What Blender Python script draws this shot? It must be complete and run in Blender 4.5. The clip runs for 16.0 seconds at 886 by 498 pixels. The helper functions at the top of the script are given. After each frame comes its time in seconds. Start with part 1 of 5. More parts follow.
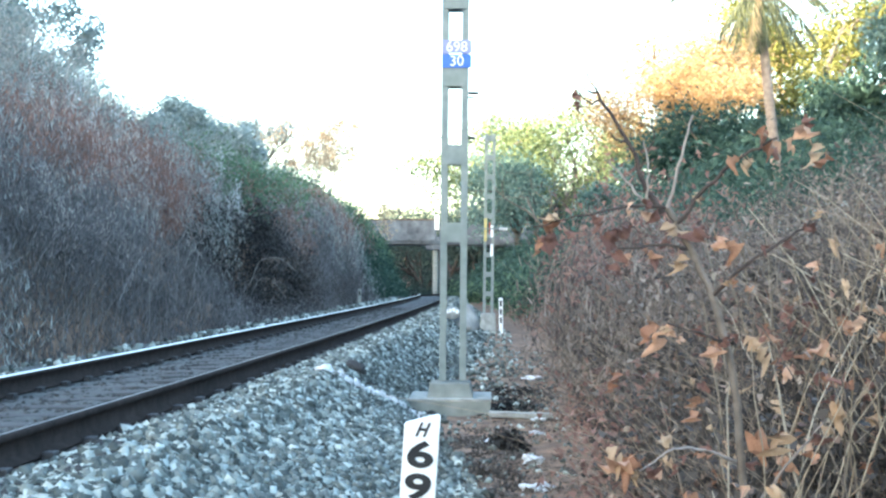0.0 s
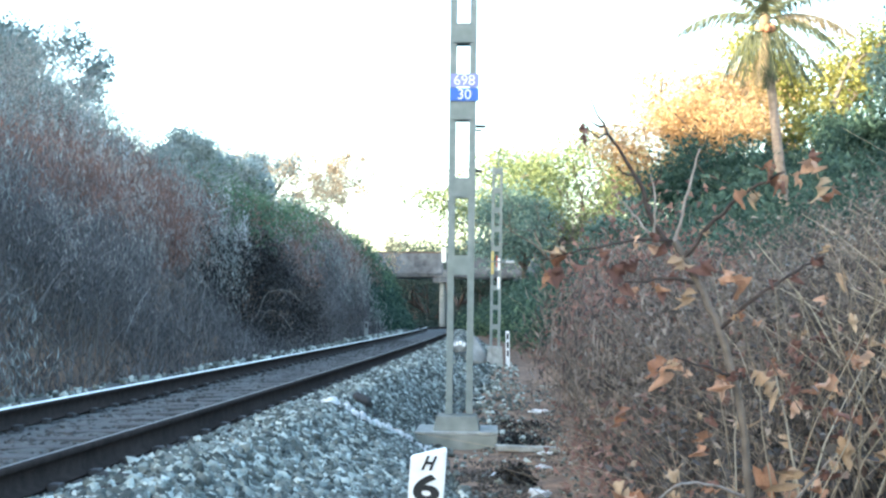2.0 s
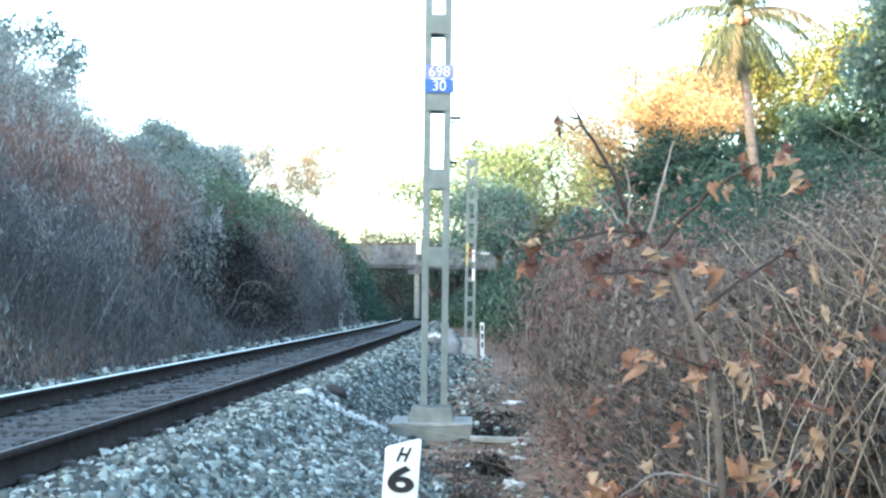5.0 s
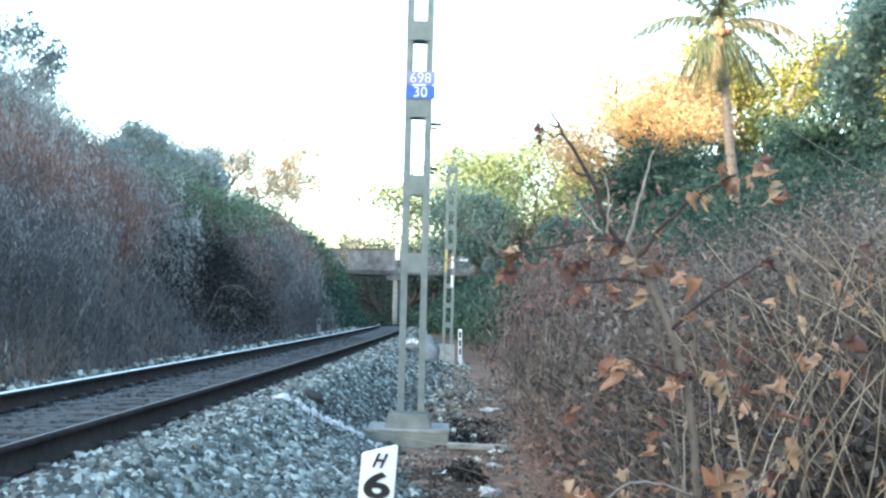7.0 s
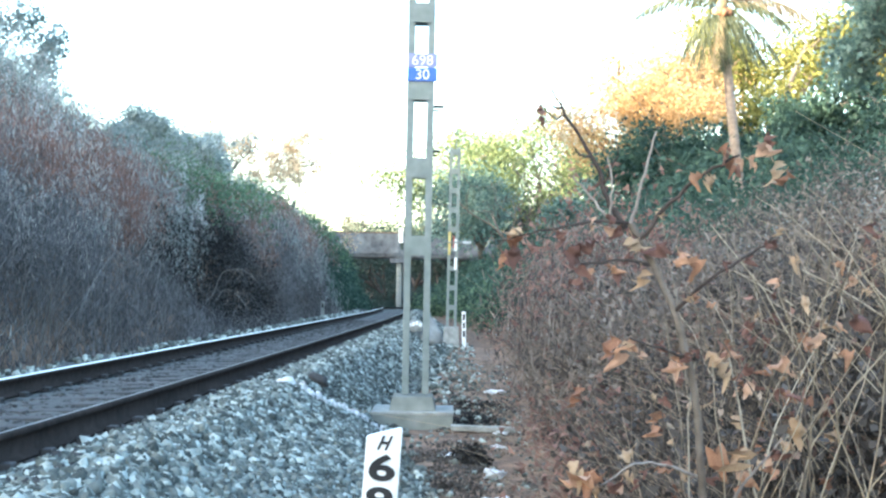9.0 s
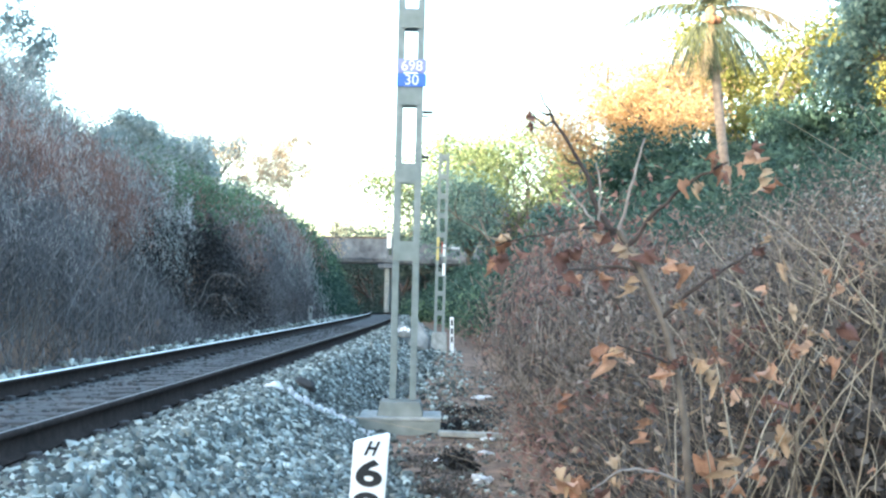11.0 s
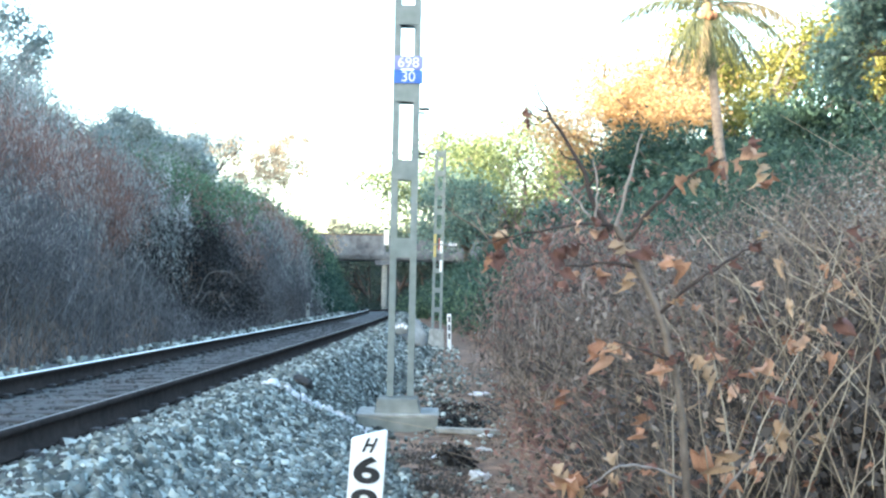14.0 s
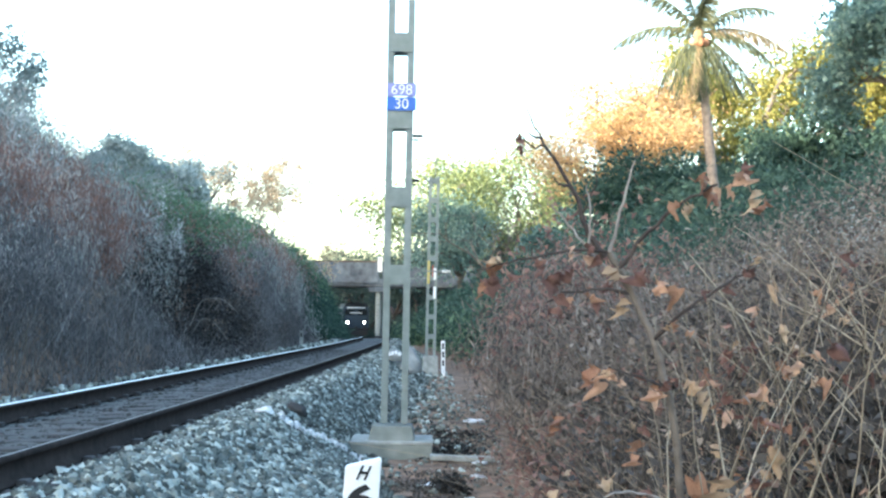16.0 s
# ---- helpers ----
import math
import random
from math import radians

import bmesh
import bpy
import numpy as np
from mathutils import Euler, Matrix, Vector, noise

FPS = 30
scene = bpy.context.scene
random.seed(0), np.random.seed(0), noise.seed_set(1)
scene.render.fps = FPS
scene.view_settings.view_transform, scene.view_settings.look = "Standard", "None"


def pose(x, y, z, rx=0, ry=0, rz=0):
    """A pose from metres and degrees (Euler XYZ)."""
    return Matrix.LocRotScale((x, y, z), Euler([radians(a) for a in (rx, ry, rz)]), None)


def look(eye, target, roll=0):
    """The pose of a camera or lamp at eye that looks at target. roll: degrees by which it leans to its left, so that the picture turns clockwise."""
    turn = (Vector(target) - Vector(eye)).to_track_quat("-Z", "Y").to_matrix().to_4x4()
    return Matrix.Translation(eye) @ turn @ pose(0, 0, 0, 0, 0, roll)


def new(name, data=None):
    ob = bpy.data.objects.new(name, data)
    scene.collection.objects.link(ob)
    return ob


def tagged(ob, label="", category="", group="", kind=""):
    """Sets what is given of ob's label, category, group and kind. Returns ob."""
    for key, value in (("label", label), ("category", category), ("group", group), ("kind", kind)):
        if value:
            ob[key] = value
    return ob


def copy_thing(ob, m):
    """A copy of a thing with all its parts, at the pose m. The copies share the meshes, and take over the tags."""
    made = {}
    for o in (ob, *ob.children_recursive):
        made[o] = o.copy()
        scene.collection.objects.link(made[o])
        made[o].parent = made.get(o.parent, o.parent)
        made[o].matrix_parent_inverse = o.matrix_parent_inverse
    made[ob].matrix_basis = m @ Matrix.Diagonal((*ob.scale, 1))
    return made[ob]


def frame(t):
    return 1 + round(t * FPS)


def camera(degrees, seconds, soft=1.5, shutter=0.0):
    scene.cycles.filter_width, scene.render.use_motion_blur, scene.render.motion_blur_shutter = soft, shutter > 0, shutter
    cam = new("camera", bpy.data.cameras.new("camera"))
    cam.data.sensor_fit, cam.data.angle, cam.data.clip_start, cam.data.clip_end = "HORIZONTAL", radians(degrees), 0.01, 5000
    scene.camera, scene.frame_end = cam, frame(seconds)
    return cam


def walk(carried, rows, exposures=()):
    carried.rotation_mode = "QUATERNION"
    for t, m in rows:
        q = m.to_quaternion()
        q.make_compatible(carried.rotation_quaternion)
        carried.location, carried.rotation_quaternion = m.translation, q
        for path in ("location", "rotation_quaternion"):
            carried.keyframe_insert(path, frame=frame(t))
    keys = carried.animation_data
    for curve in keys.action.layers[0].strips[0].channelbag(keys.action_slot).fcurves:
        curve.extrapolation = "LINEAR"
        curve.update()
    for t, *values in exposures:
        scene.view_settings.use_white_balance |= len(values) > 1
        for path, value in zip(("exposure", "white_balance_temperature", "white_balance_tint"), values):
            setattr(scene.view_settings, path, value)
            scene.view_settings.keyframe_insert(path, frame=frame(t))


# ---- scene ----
PATH = [
    (0, 91.106, -0.248, 1.911), (0.5, 91.342, -0.196, 1.565), (1, 91.337, -0.011, 1.851), (1.5, 91.753, -0.117, 2.007),
    (2, 92.564, -0.459, 2.215), (2.5, 92.827, -0.676, 2.527), (3, 92.758, -0.918, 2.293), (3.5, 91.733, -1.025, 1.423),
    (4, 92.217, -0.411, 0.883), (4.2, 92.147, -0.351, 1.233), (6.3, 92.609, -0.891, 0.596), (6.5, 92.682, -0.964, 0.511),
    (7, 92.493, -1.160, 0.127), (7.5, 91.913, -0.926, 0.059), (8, 91.248, -1.000, -0.022), (8.5, 91.714, -0.723, 0.410),
    (9, 91.714, -0.782, 0.286), (9.2, 91.910, -0.808, 0.280), (11.5, 92.008, -1.092, -0.307), (12, 92.379, -1.067, -0.159),
    (12.5, 91.834, -1.269, -0.221), (13, 91.330, -1.517, 0.065), (13.5, 91.888, -1.055, -0.162), (14, 91.822, -0.887, -0.364),
    (14.5, 91.438, -1.229, -0.293), (15, 91.803, -1.276, -0.221), (15.5, 92.257, -1.262, -0.676), (16, 93.014, -0.720, -0.641),
]
KELVIN, TINT = 6000, 4
STOPS = [(0, 3.72), (1.5, 3.66), (2, 3.5), (2.5, 3.38), (3, 3.36), (3.5, 3.5), (4, 3.66), (4.2, 3.66), (6.3, 3.44), (6.5, 3.41), (7, 3.43), (7.5, 3.54),
         (8, 3.76), (9, 3.71), (11.5, 3.63), (12.5, 3.55), (13, 3.7), (14, 3.64), (15, 3.66), (15.5, 3.63), (16, 3.38)]
cam = camera(38, 16.0, soft=2.4)
walk(cam, [(t, pose(0, 0, 0.84, rx, ry, rz)) for t, rx, ry, rz in PATH], exposures=[(t, e + 0.12, KELVIN, TINT) for t, e in STOPS])

# ---- sky, and low sun behind an added hill out of view on the left ----
SUN_ELEV, SUN_DIR = radians(10), Vector((-0.80, -0.60, 0)).normalized()
world = bpy.data.worlds.new("sky")
scene.world = world
world.use_nodes = True
wn = world.node_tree
sky = wn.nodes.new("ShaderNodeTexSky")
sky.sky_type, sky.sun_disc = "NISHITA", False
sky.sun_elevation = SUN_ELEV
sky.sun_rotation = math.atan2(SUN_DIR.x, SUN_DIR.y)
sky.dust_density, sky.air_density = 2.5, 1.0
wn.links.new(sky.outputs[0], wn.nodes["Background"].inputs[0])
wn.nodes["Background"].inputs[1].default_value = 0.12
sun_data = bpy.data.lights.new("sun", "SUN")
sun_data.energy, sun_data.angle, sun_data.color = 1.8, radians(0.5), (1.0, 0.84, 0.60)
sun = new("sun", sun_data)
sun_to = SUN_DIR * math.cos(SUN_ELEV) + Vector((0, 0, math.sin(SUN_ELEV)))
sun.matrix_world = look(sun_to * 200, (0, 0, 0))


# ---- materials ----
def material(name, stops, rough=0.8, scale=8.0, bump=0.3, bump_scale=40.0, island=0.0, metal=0.0, translucent=0.0, blotch=0.35, per_object=0.0, spec=0.3):
    """Noise-mixed colour ramp with a second larger blotch, relief, and a shift per island or object."""
    m = bpy.data.materials.new(name)
    m.use_nodes = True
    t = m.node_tree
    n, l = t.nodes, t.links
    bsdf = n["Principled BSDF"]
    co = n.new("ShaderNodeTexCoord")
    fine = n.new("ShaderNodeTexNoise")
    fine.inputs["Scale"].default_value, fine.inputs["Detail"].default_value = scale, 6
    l.new(co.outputs["Object"], fine.inputs["Vector"])
    big = n.new("ShaderNodeTexNoise")
    big.inputs["Scale"].default_value, big.inputs["Detail"].default_value = scale * 0.13, 3
    l.new(co.outputs["Object"], big.inputs["Vector"])
    mix = n.new("ShaderNodeMix")
    mix.inputs[0].default_value = blotch
    l.new(fine.outputs[0], mix.inputs[2])
    l.new(big.outputs[0], mix.inputs[3])
    last = mix.outputs[0]
    for weight, kind in ((island, "geo"), (per_object, "obj")):
        if weight:
            src = n.new("ShaderNodeNewGeometry") if kind == "geo" else n.new("ShaderNodeObjectInfo")
            mx = n.new("ShaderNodeMix")
            mx.inputs[0].default_value = weight
            l.new(last, mx.inputs[2])
            l.new(src.outputs["Random Per Island" if kind == "geo" else "Random"], mx.inputs[3])
            last = mx.outputs[0]
    ramp = n.new("ShaderNodeValToRGB")
    e = ramp.color_ramp.elements
    e[0].position, e[0].color = stops[0][0], (*stops[0][1], 1)
    e[1].position, e[1].color = stops[-1][0], (*stops[-1][1], 1)
    for p, c in stops[1:-1]:
        k = e.new(p)
        k.color = (*c, 1)
    l.new(last, ramp.inputs[0])
    l.new(ramp.outputs[0], bsdf.inputs["Base Color"])
    bsdf.inputs["Roughness"].default_value, bsdf.inputs["Metallic"].default_value = rough, metal
    bsdf.inputs["Specular IOR Level"].default_value = spec
    if bump:
        bn = n.new("ShaderNodeTexNoise")
        bn.inputs["Scale"].default_value, bn.inputs["Detail"].default_value = bump_scale, 4
        l.new(co.outputs["Object"], bn.inputs["Vector"])
        b = n.new("ShaderNodeBump")
        b.inputs["Strength"].default_value, b.inputs["Distance"].default_value = bump, 0.02
        l.new(bn.outputs[0], b.inputs["Height"])
        l.new(b.outputs[0], bsdf.inputs["Normal"])
    if translucent:
        tr = n.new("ShaderNodeBsdfTranslucent")
        l.new(ramp.outputs[0], tr.inputs[0])
        ms = n.new("ShaderNodeMixShader")
        ms.inputs[0].default_value = translucent
        l.new(bsdf.outputs[0], ms.inputs[1])
        l.new(tr.outputs[0], ms.inputs[2])
        l.new(ms.outputs[0], n["Material Output"].inputs[0])
    return m


def glow(name, colour, strength):
    m = bpy.data.materials.new(name)
    m.use_nodes = True
    b = m.node_tree.nodes["Principled BSDF"]
    b.inputs["Base Color"].default_value = b.inputs["Emission Color"].default_value = (*colour, 1)
    b.inputs["Emission Strength"].default_value = strength
    return m


def leafy(name, *cols, tr=0.35, rough=0.7):
    k = len(cols) - 1
    return material(name, [(0.35 + 0.30 * i / k, c) for i, c in enumerate(cols)], rough, 2.0, 0, island=0.25, translucent=tr, blotch=0.5)


M_SOIL = material("soil", [(0.3, (0.0696, 0.0483, 0.0374)), (0.5, (0.162, 0.106, 0.0748)), (0.7, (0.336, 0.207, 0.138))], 0.95, 5, 0.8, 25)
M_BALLAST = material("ballast_base", [(0.3, (0.04, 0.042, 0.042)), (0.7, (0.12, 0.125, 0.12))], 0.95, 30, 1.0, 30)
M_STONE = material("ballast_stone", [(0.08, (0.035, 0.039, 0.035)), (0.32, (0.095, 0.11, 0.10)), (0.52, (0.165, 0.172, 0.152)), (0.7, (0.235, 0.265, 0.24)), (0.95, (0.54, 0.58, 0.53))], 0.9, 25, 0.4, 60, island=0.8)
M_DARKSTONE = material("dark_ballast", [(0.1, (0.022, 0.022, 0.023)), (0.6, (0.052, 0.05, 0.05)), (0.9, (0.10, 0.096, 0.095))], 0.95, 25, 0.5, 60, island=0.6)
M_WHITESTONE = material("lime_washed_stone", [(0.2, (0.45, 0.45, 0.45)), (0.8, (0.8, 0.8, 0.78))], 0.9, 25, 0.4, 60, island=0.5)
# two tones of one rail top; the sky's gleam is in the colour
M_RAILTOP = material("polished_rail_steel", [(0.3, (0.78, 0.78, 0.77)), (0.7, (0.92, 0.92, 0.90))], 0.5, 6, 0.05, 80, metal=1.0)
M_RAILTOP_DARK = material("darkened_rail_steel", [(0.3, (0.20, 0.195, 0.19)), (0.7, (0.34, 0.33, 0.32))], 0.6, 6, 0.05, 80, metal=1.0)
M_RAIL = material("rusty_rail_steel", [(0.3, (0.022, 0.019, 0.018)), (0.7, (0.048, 0.038, 0.034))], 0.95, 12, 0.3, 60, spec=0.03)
M_SLEEPER = material("sleeper_concrete", [(0.3, (0.045, 0.045, 0.047)), (0.7, (0.085, 0.084, 0.085))], 0.9, 9, 0.4, 50, per_object=0.3)
M_GALV = material("galvanised_steel", [(0.3, (0.155, 0.185, 0.18)), (0.55, (0.215, 0.245, 0.24)), (0.75, (0.28, 0.305, 0.30))], 0.6, 7, 0.1, 60, metal=0.2)
M_CONC = material("weathered_concrete", [(0.28, (0.17, 0.178, 0.165)), (0.5, (0.30, 0.308, 0.29)), (0.75, (0.46, 0.465, 0.445))], 0.9, 7, 0.5, 50)
M_FOOTCONC = material("dark_grey_concrete", [(0.28, (0.11, 0.12, 0.108)), (0.5, (0.20, 0.215, 0.20)), (0.75, (0.31, 0.325, 0.305))], 0.92, 5, 0.5, 50, blotch=0.5)
M_OLDCONC = material("stained_bridge_concrete", [(0.3, (0.06, 0.067, 0.078)), (0.5, (0.14, 0.155, 0.178)), (0.72, (0.30, 0.32, 0.35))], 0.95, 1.4, 0.5, 8, blotch=0.45)
M_WHITE = material("white_paint", [(0.25, (0.55, 0.55, 0.55)), (0.45, (0.78, 0.79, 0.8)), (0.8, (0.84, 0.84, 0.84))], 0.6, 14, 0.15, 50)
M_BLACK = material("black_paint", [(0.3, (0.012, 0.012, 0.014)), (0.7, (0.03, 0.03, 0.032))], 0.6, 10, 0.1, 50)
M_BLUE = material("blue_enamel", [(0.3, (0.035, 0.115, 0.46)), (0.7, (0.055, 0.16, 0.55))], 0.35, 9, 0.05, 40)
M_LILAC = material("faded_blue_enamel", [(0.3, (0.17, 0.19, 0.48)), (0.7, (0.26, 0.27, 0.56))], 0.4, 9, 0.05, 40)
M_YELLOW = material("yellow_paint", [(0.3, (0.42, 0.33, 0.10)), (0.7, (0.56, 0.46, 0.18))], 0.5, 9, 0.1, 40)
M_RED = material("red_paint", [(0.3, (0.4, 0.05, 0.03)), (0.7, (0.55, 0.09, 0.05))], 0.5, 9, 0.1, 40)
M_RUSTY = material("rust_stained_cement", [(0.3, (0.06, 0.045, 0.04)), (0.7, (0.14, 0.10, 0.085))], 0.9, 3, 0.3, 20)
M_DARKMETAL = material("dark_iron", [(0.3, (0.02, 0.02, 0.022)), (0.7, (0.06, 0.055, 0.055))], 0.7, 9, 0.2, 50)
M_PLASTIC = material("white_plastic_film", [(0.3, (0.6, 0.62, 0.65)), (0.7, (0.82, 0.83, 0.85))], 0.45, 12, 0.4, 30, translucent=0.2)
M_BARK = material("grey_bark", [(0.3, (0.09, 0.075, 0.06)), (0.7, (0.24, 0.20, 0.17))], 0.95, 12, 0.8, 30)
M_PALMBARK = material("ringed_palm_bark", [(0.3, (0.16, 0.12, 0.10)), (0.7, (0.36, 0.29, 0.24))], 0.95, 6, 0.8, 12)
M_TWIGDARK = material("dark_twig", [(0.3, (0.035, 0.026, 0.024)), (0.7, (0.09, 0.07, 0.06))], 0.9, 25, 0.3, 60)
M_TWIGPALE = material("pale_twig", [(0.3, (0.162, 0.135, 0.121)), (0.7, (0.365, 0.324, 0.29))], 0.9, 25, 0.3, 60)
M_CANE = material("dry_cane", [(0.1, (0.0868, 0.067, 0.0562)), (0.45, (0.204, 0.157, 0.122)), (0.75, (0.326, 0.258, 0.196)), (0.95, (0.49, 0.406, 0.311))], 0.85, 4, 0, island=0.7)
M_CANEPART = material("near_dry_cane", [(0.2, (0.106, 0.0822, 0.0651)), (0.5, (0.259, 0.212, 0.153)), (0.8, (0.451, 0.387, 0.287))], 0.85, 14, 0.3, 60, per_object=0.6)
M_STALK = material("grey_dry_stalk", [(0.1, (0.085, 0.08, 0.076)), (0.5, (0.20, 0.188, 0.178)), (0.95, (0.42, 0.395, 0.375))], 0.9, 4, 0, island=0.7)
M_PLUME = leafy("grass_plume", (0.40, 0.40, 0.40), (0.55, 0.55, 0.54), (0.72, 0.72, 0.71))
M_DRYLEAF = leafy("dry_brown_leaves", (0.0633, 0.0512, 0.0441), (0.14, 0.112, 0.0931), (0.214, 0.172, 0.143), (0.354, 0.293, 0.243), tr=0.45)
M_REDDRY = leafy("rusty_dead_leaves", (0.128, 0.0728, 0.0608), (0.255, 0.144, 0.116), (0.394, 0.232, 0.181), tr=0.45)
M_WITHER = leafy("withered_leaves", (0.10, 0.058, 0.045), (0.20, 0.13, 0.10), (0.32, 0.23, 0.17), (0.48, 0.38, 0.29), tr=0.25)
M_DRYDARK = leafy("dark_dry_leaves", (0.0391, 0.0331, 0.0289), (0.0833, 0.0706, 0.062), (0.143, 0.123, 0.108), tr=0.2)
M_SLATEDRY = leafy("slate_grey_dry_leaves", (0.0619, 0.0617, 0.0641), (0.136, 0.131, 0.132), (0.245, 0.229, 0.229), tr=0.3)
# soot black; also paints the shade in the bank's hollow
M_SOOTSHADE = leafy("soot_and_shade_leaves", (0.008, 0.008, 0.008), (0.02, 0.018, 0.017), (0.045, 0.04, 0.036), tr=0.05)
# lighter copy of the dry leaves, to brighten the dim left bank
M_DRYLIGHT = leafy("lightened_dry_leaves", (0.218, 0.196, 0.186), (0.379, 0.342, 0.316), (0.612, 0.553, 0.497), tr=0.45)
M_GREYCONC = material("grey_spilled_concrete", [(0.3, (0.20, 0.205, 0.20)), (0.7, (0.36, 0.365, 0.35))], 0.95, 6, 0.6, 30)
# grey leaves lightened likewise to lift the left bank
M_GREYDRY = leafy("lightened_grey_dry_leaves", (0.195, 0.211, 0.201), (0.325, 0.345, 0.325), (0.507, 0.533, 0.497), tr=0.45)
M_ORANGELEAF = material("orange_dead_leaf", [(0.2, (0.204, 0.09, 0.054)), (0.5, (0.444, 0.24, 0.144)), (0.8, (0.672, 0.444, 0.312))], 0.7, 18, 0.2, 60, translucent=0.3, per_object=0.45)
M_REDLEAF = material("red_dead_leaf", [(0.2, (0.10, 0.05, 0.04)), (0.8, (0.27, 0.14, 0.105))], 0.7, 18, 0.2, 60, translucent=0.3, per_object=0.45)
M_TANLEAF = material("tan_dead_leaf", [(0.2, (0.288, 0.18, 0.1)), (0.8, (0.6, 0.432, 0.288))], 0.7, 18, 0.2, 60, translucent=0.3, per_object=0.45)
M_GREEN = leafy("mid_green_leaves", (0.06, 0.103, 0.0624), (0.114, 0.181, 0.106), (0.186, 0.269, 0.156))
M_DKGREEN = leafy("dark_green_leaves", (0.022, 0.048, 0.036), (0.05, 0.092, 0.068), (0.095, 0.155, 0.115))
# green paled so that the bright sky's veil is in the colour
M_BLUEGREEN = leafy("veil_paled_green_leaves", (0.15, 0.19, 0.178), (0.23, 0.275, 0.26), (0.33, 0.375, 0.36), tr=0.5)
# leaf colour paled in place of the haze over distant trees
M_HAZETREE = leafy("haze_pale_leaves", (0.22, 0.265, 0.25), (0.33, 0.38, 0.365), (0.46, 0.51, 0.49), tr=0.5)
# lightened to paint the haze over trees near the second mast
M_TEAL = leafy("lightened_teal_leaves", (0.0891, 0.157, 0.139), (0.163, 0.246, 0.216), (0.267, 0.356, 0.308), tr=0.45)
# lightened copy of the pale orange leaves, as if dissolved in sky glare
M_PALESKY = leafy("glare_paled_orange_leaves", (0.285, 0.21, 0.143), (0.385, 0.302, 0.219), (0.502, 0.42, 0.319), tr=0.5)
# leaf colour darkened in place of the shade beyond the bridge
M_WOODSHADE = leafy("shade_darkened_leaves", (0.016, 0.03, 0.026), (0.03, 0.05, 0.042), (0.05, 0.075, 0.062), tr=0.15)
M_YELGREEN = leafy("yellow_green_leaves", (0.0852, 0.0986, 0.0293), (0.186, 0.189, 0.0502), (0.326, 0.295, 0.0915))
M_LTGREEN = leafy("light_green_leaves", (0.106, 0.144, 0.065), (0.213, 0.25, 0.111), (0.35, 0.388, 0.182), tr=0.4)
M_ORANGETREE = leafy("orange_tree_leaves", (0.3, 0.181, 0.081), (0.48, 0.306, 0.149), (0.636, 0.45, 0.257))
M_PALEORANGE = leafy("pale_orange_leaves", (0.10, 0.072, 0.048), (0.18, 0.125, 0.08), (0.27, 0.20, 0.13))
M_FROND = leafy("palm_frond", (0.042, 0.052, 0.03), (0.08, 0.09, 0.05), (0.135, 0.14, 0.08), tr=0.15)
M_DRYFROND = leafy("dry_palm_frond", (0.13, 0.10, 0.06), (0.22, 0.17, 0.10), (0.33, 0.26, 0.16), tr=0.2)
M_LOCO = material("dark_blue_loco_paint", [(0.3, (0.018, 0.03, 0.05)), (0.7, (0.03, 0.05, 0.075))], 0.35, 3, 0.05, 30)
M_GLASS = material("dark_cab_glass", [(0.3, (0.01, 0.012, 0.014)), (0.7, (0.02, 0.022, 0.025))], 0.08, 3, 0, 30)
M_LAMP = glow("headlamp_white", (1.0, 0.97, 0.9), 5.0)


# ---- mesh helpers ----
def mesh_of(name, verts, faces, mat, smooth=False):
    """A mesh from an (n,3) array and an (m,k) array of corner numbers."""
    me = bpy.data.meshes.new(name)
    v, f = np.asarray(verts, np.float32), np.asarray(faces, np.int32)
    me.vertices.add(len(v))
    me.vertices.foreach_set("co", v.ravel())
    me.loops.add(f.size)
    me.loops.foreach_set("vertex_index", f.ravel())
    me.polygons.add(len(f))
    me.polygons.foreach_set("loop_start", np.arange(0, f.size, f.shape[1], dtype=np.int32))
    if smooth:
        me.polygons.foreach_set("use_smooth", np.ones(len(f), bool))
    me.update(calc_edges=True)
    me.materials.append(mat)
    return me


def placed(name, me, parent=None, label=""):
    ob = new(name, me)
    if parent is not None:
        ob.parent = parent
    return tagged(ob, label)


def part(name, bm, mat, parent=None, label="", smooth=False):
    me = bpy.data.meshes.new(name)
    bm.normal_update()
    bm.to_mesh(me)
    bm.free()
    me.materials.append(mat)
    if smooth:
        me.polygons.foreach_set("use_smooth", np.ones(len(me.polygons), bool))
    return placed(name, me, parent, label)


def empty(name, m=None, label="", category="", group="", kind=""):
    ob = new(name)
    ob.empty_display_size = 0.2
    if m is not None:
        ob.matrix_world = m
    return tagged(ob, label, category, group, kind)


def box(bm, x0, x1, y0, y1, z0, z1, bevel=0.0, m=None, taper=1.0):
    """A bevelled box added to bm; taper scales its top about its middle."""
    c = bmesh.ops.create_cube(bm, size=1)["verts"]
    mid = Vector(((x0 + x1) / 2, (y0 + y1) / 2, (z0 + z1) / 2))
    for v in c:
        k = taper if v.co.z > 0 else 1
        v.co = Vector((v.co.x * (x1 - x0) * k, v.co.y * (y1 - y0) * k, v.co.z * (z1 - z0))) + mid
    if bevel:
        edges = list({e for v in c for e in v.link_edges})
        r = bmesh.ops.bevel(bm, geom=edges, offset=bevel, segments=2, affect="EDGES", profile=0.6)
        c = list({v for f in r["faces"] for v in f.verts} | {v for v in c if v.is_valid})
    if m is not None:
        for v in c:
            v.co = m @ v.co
    return c


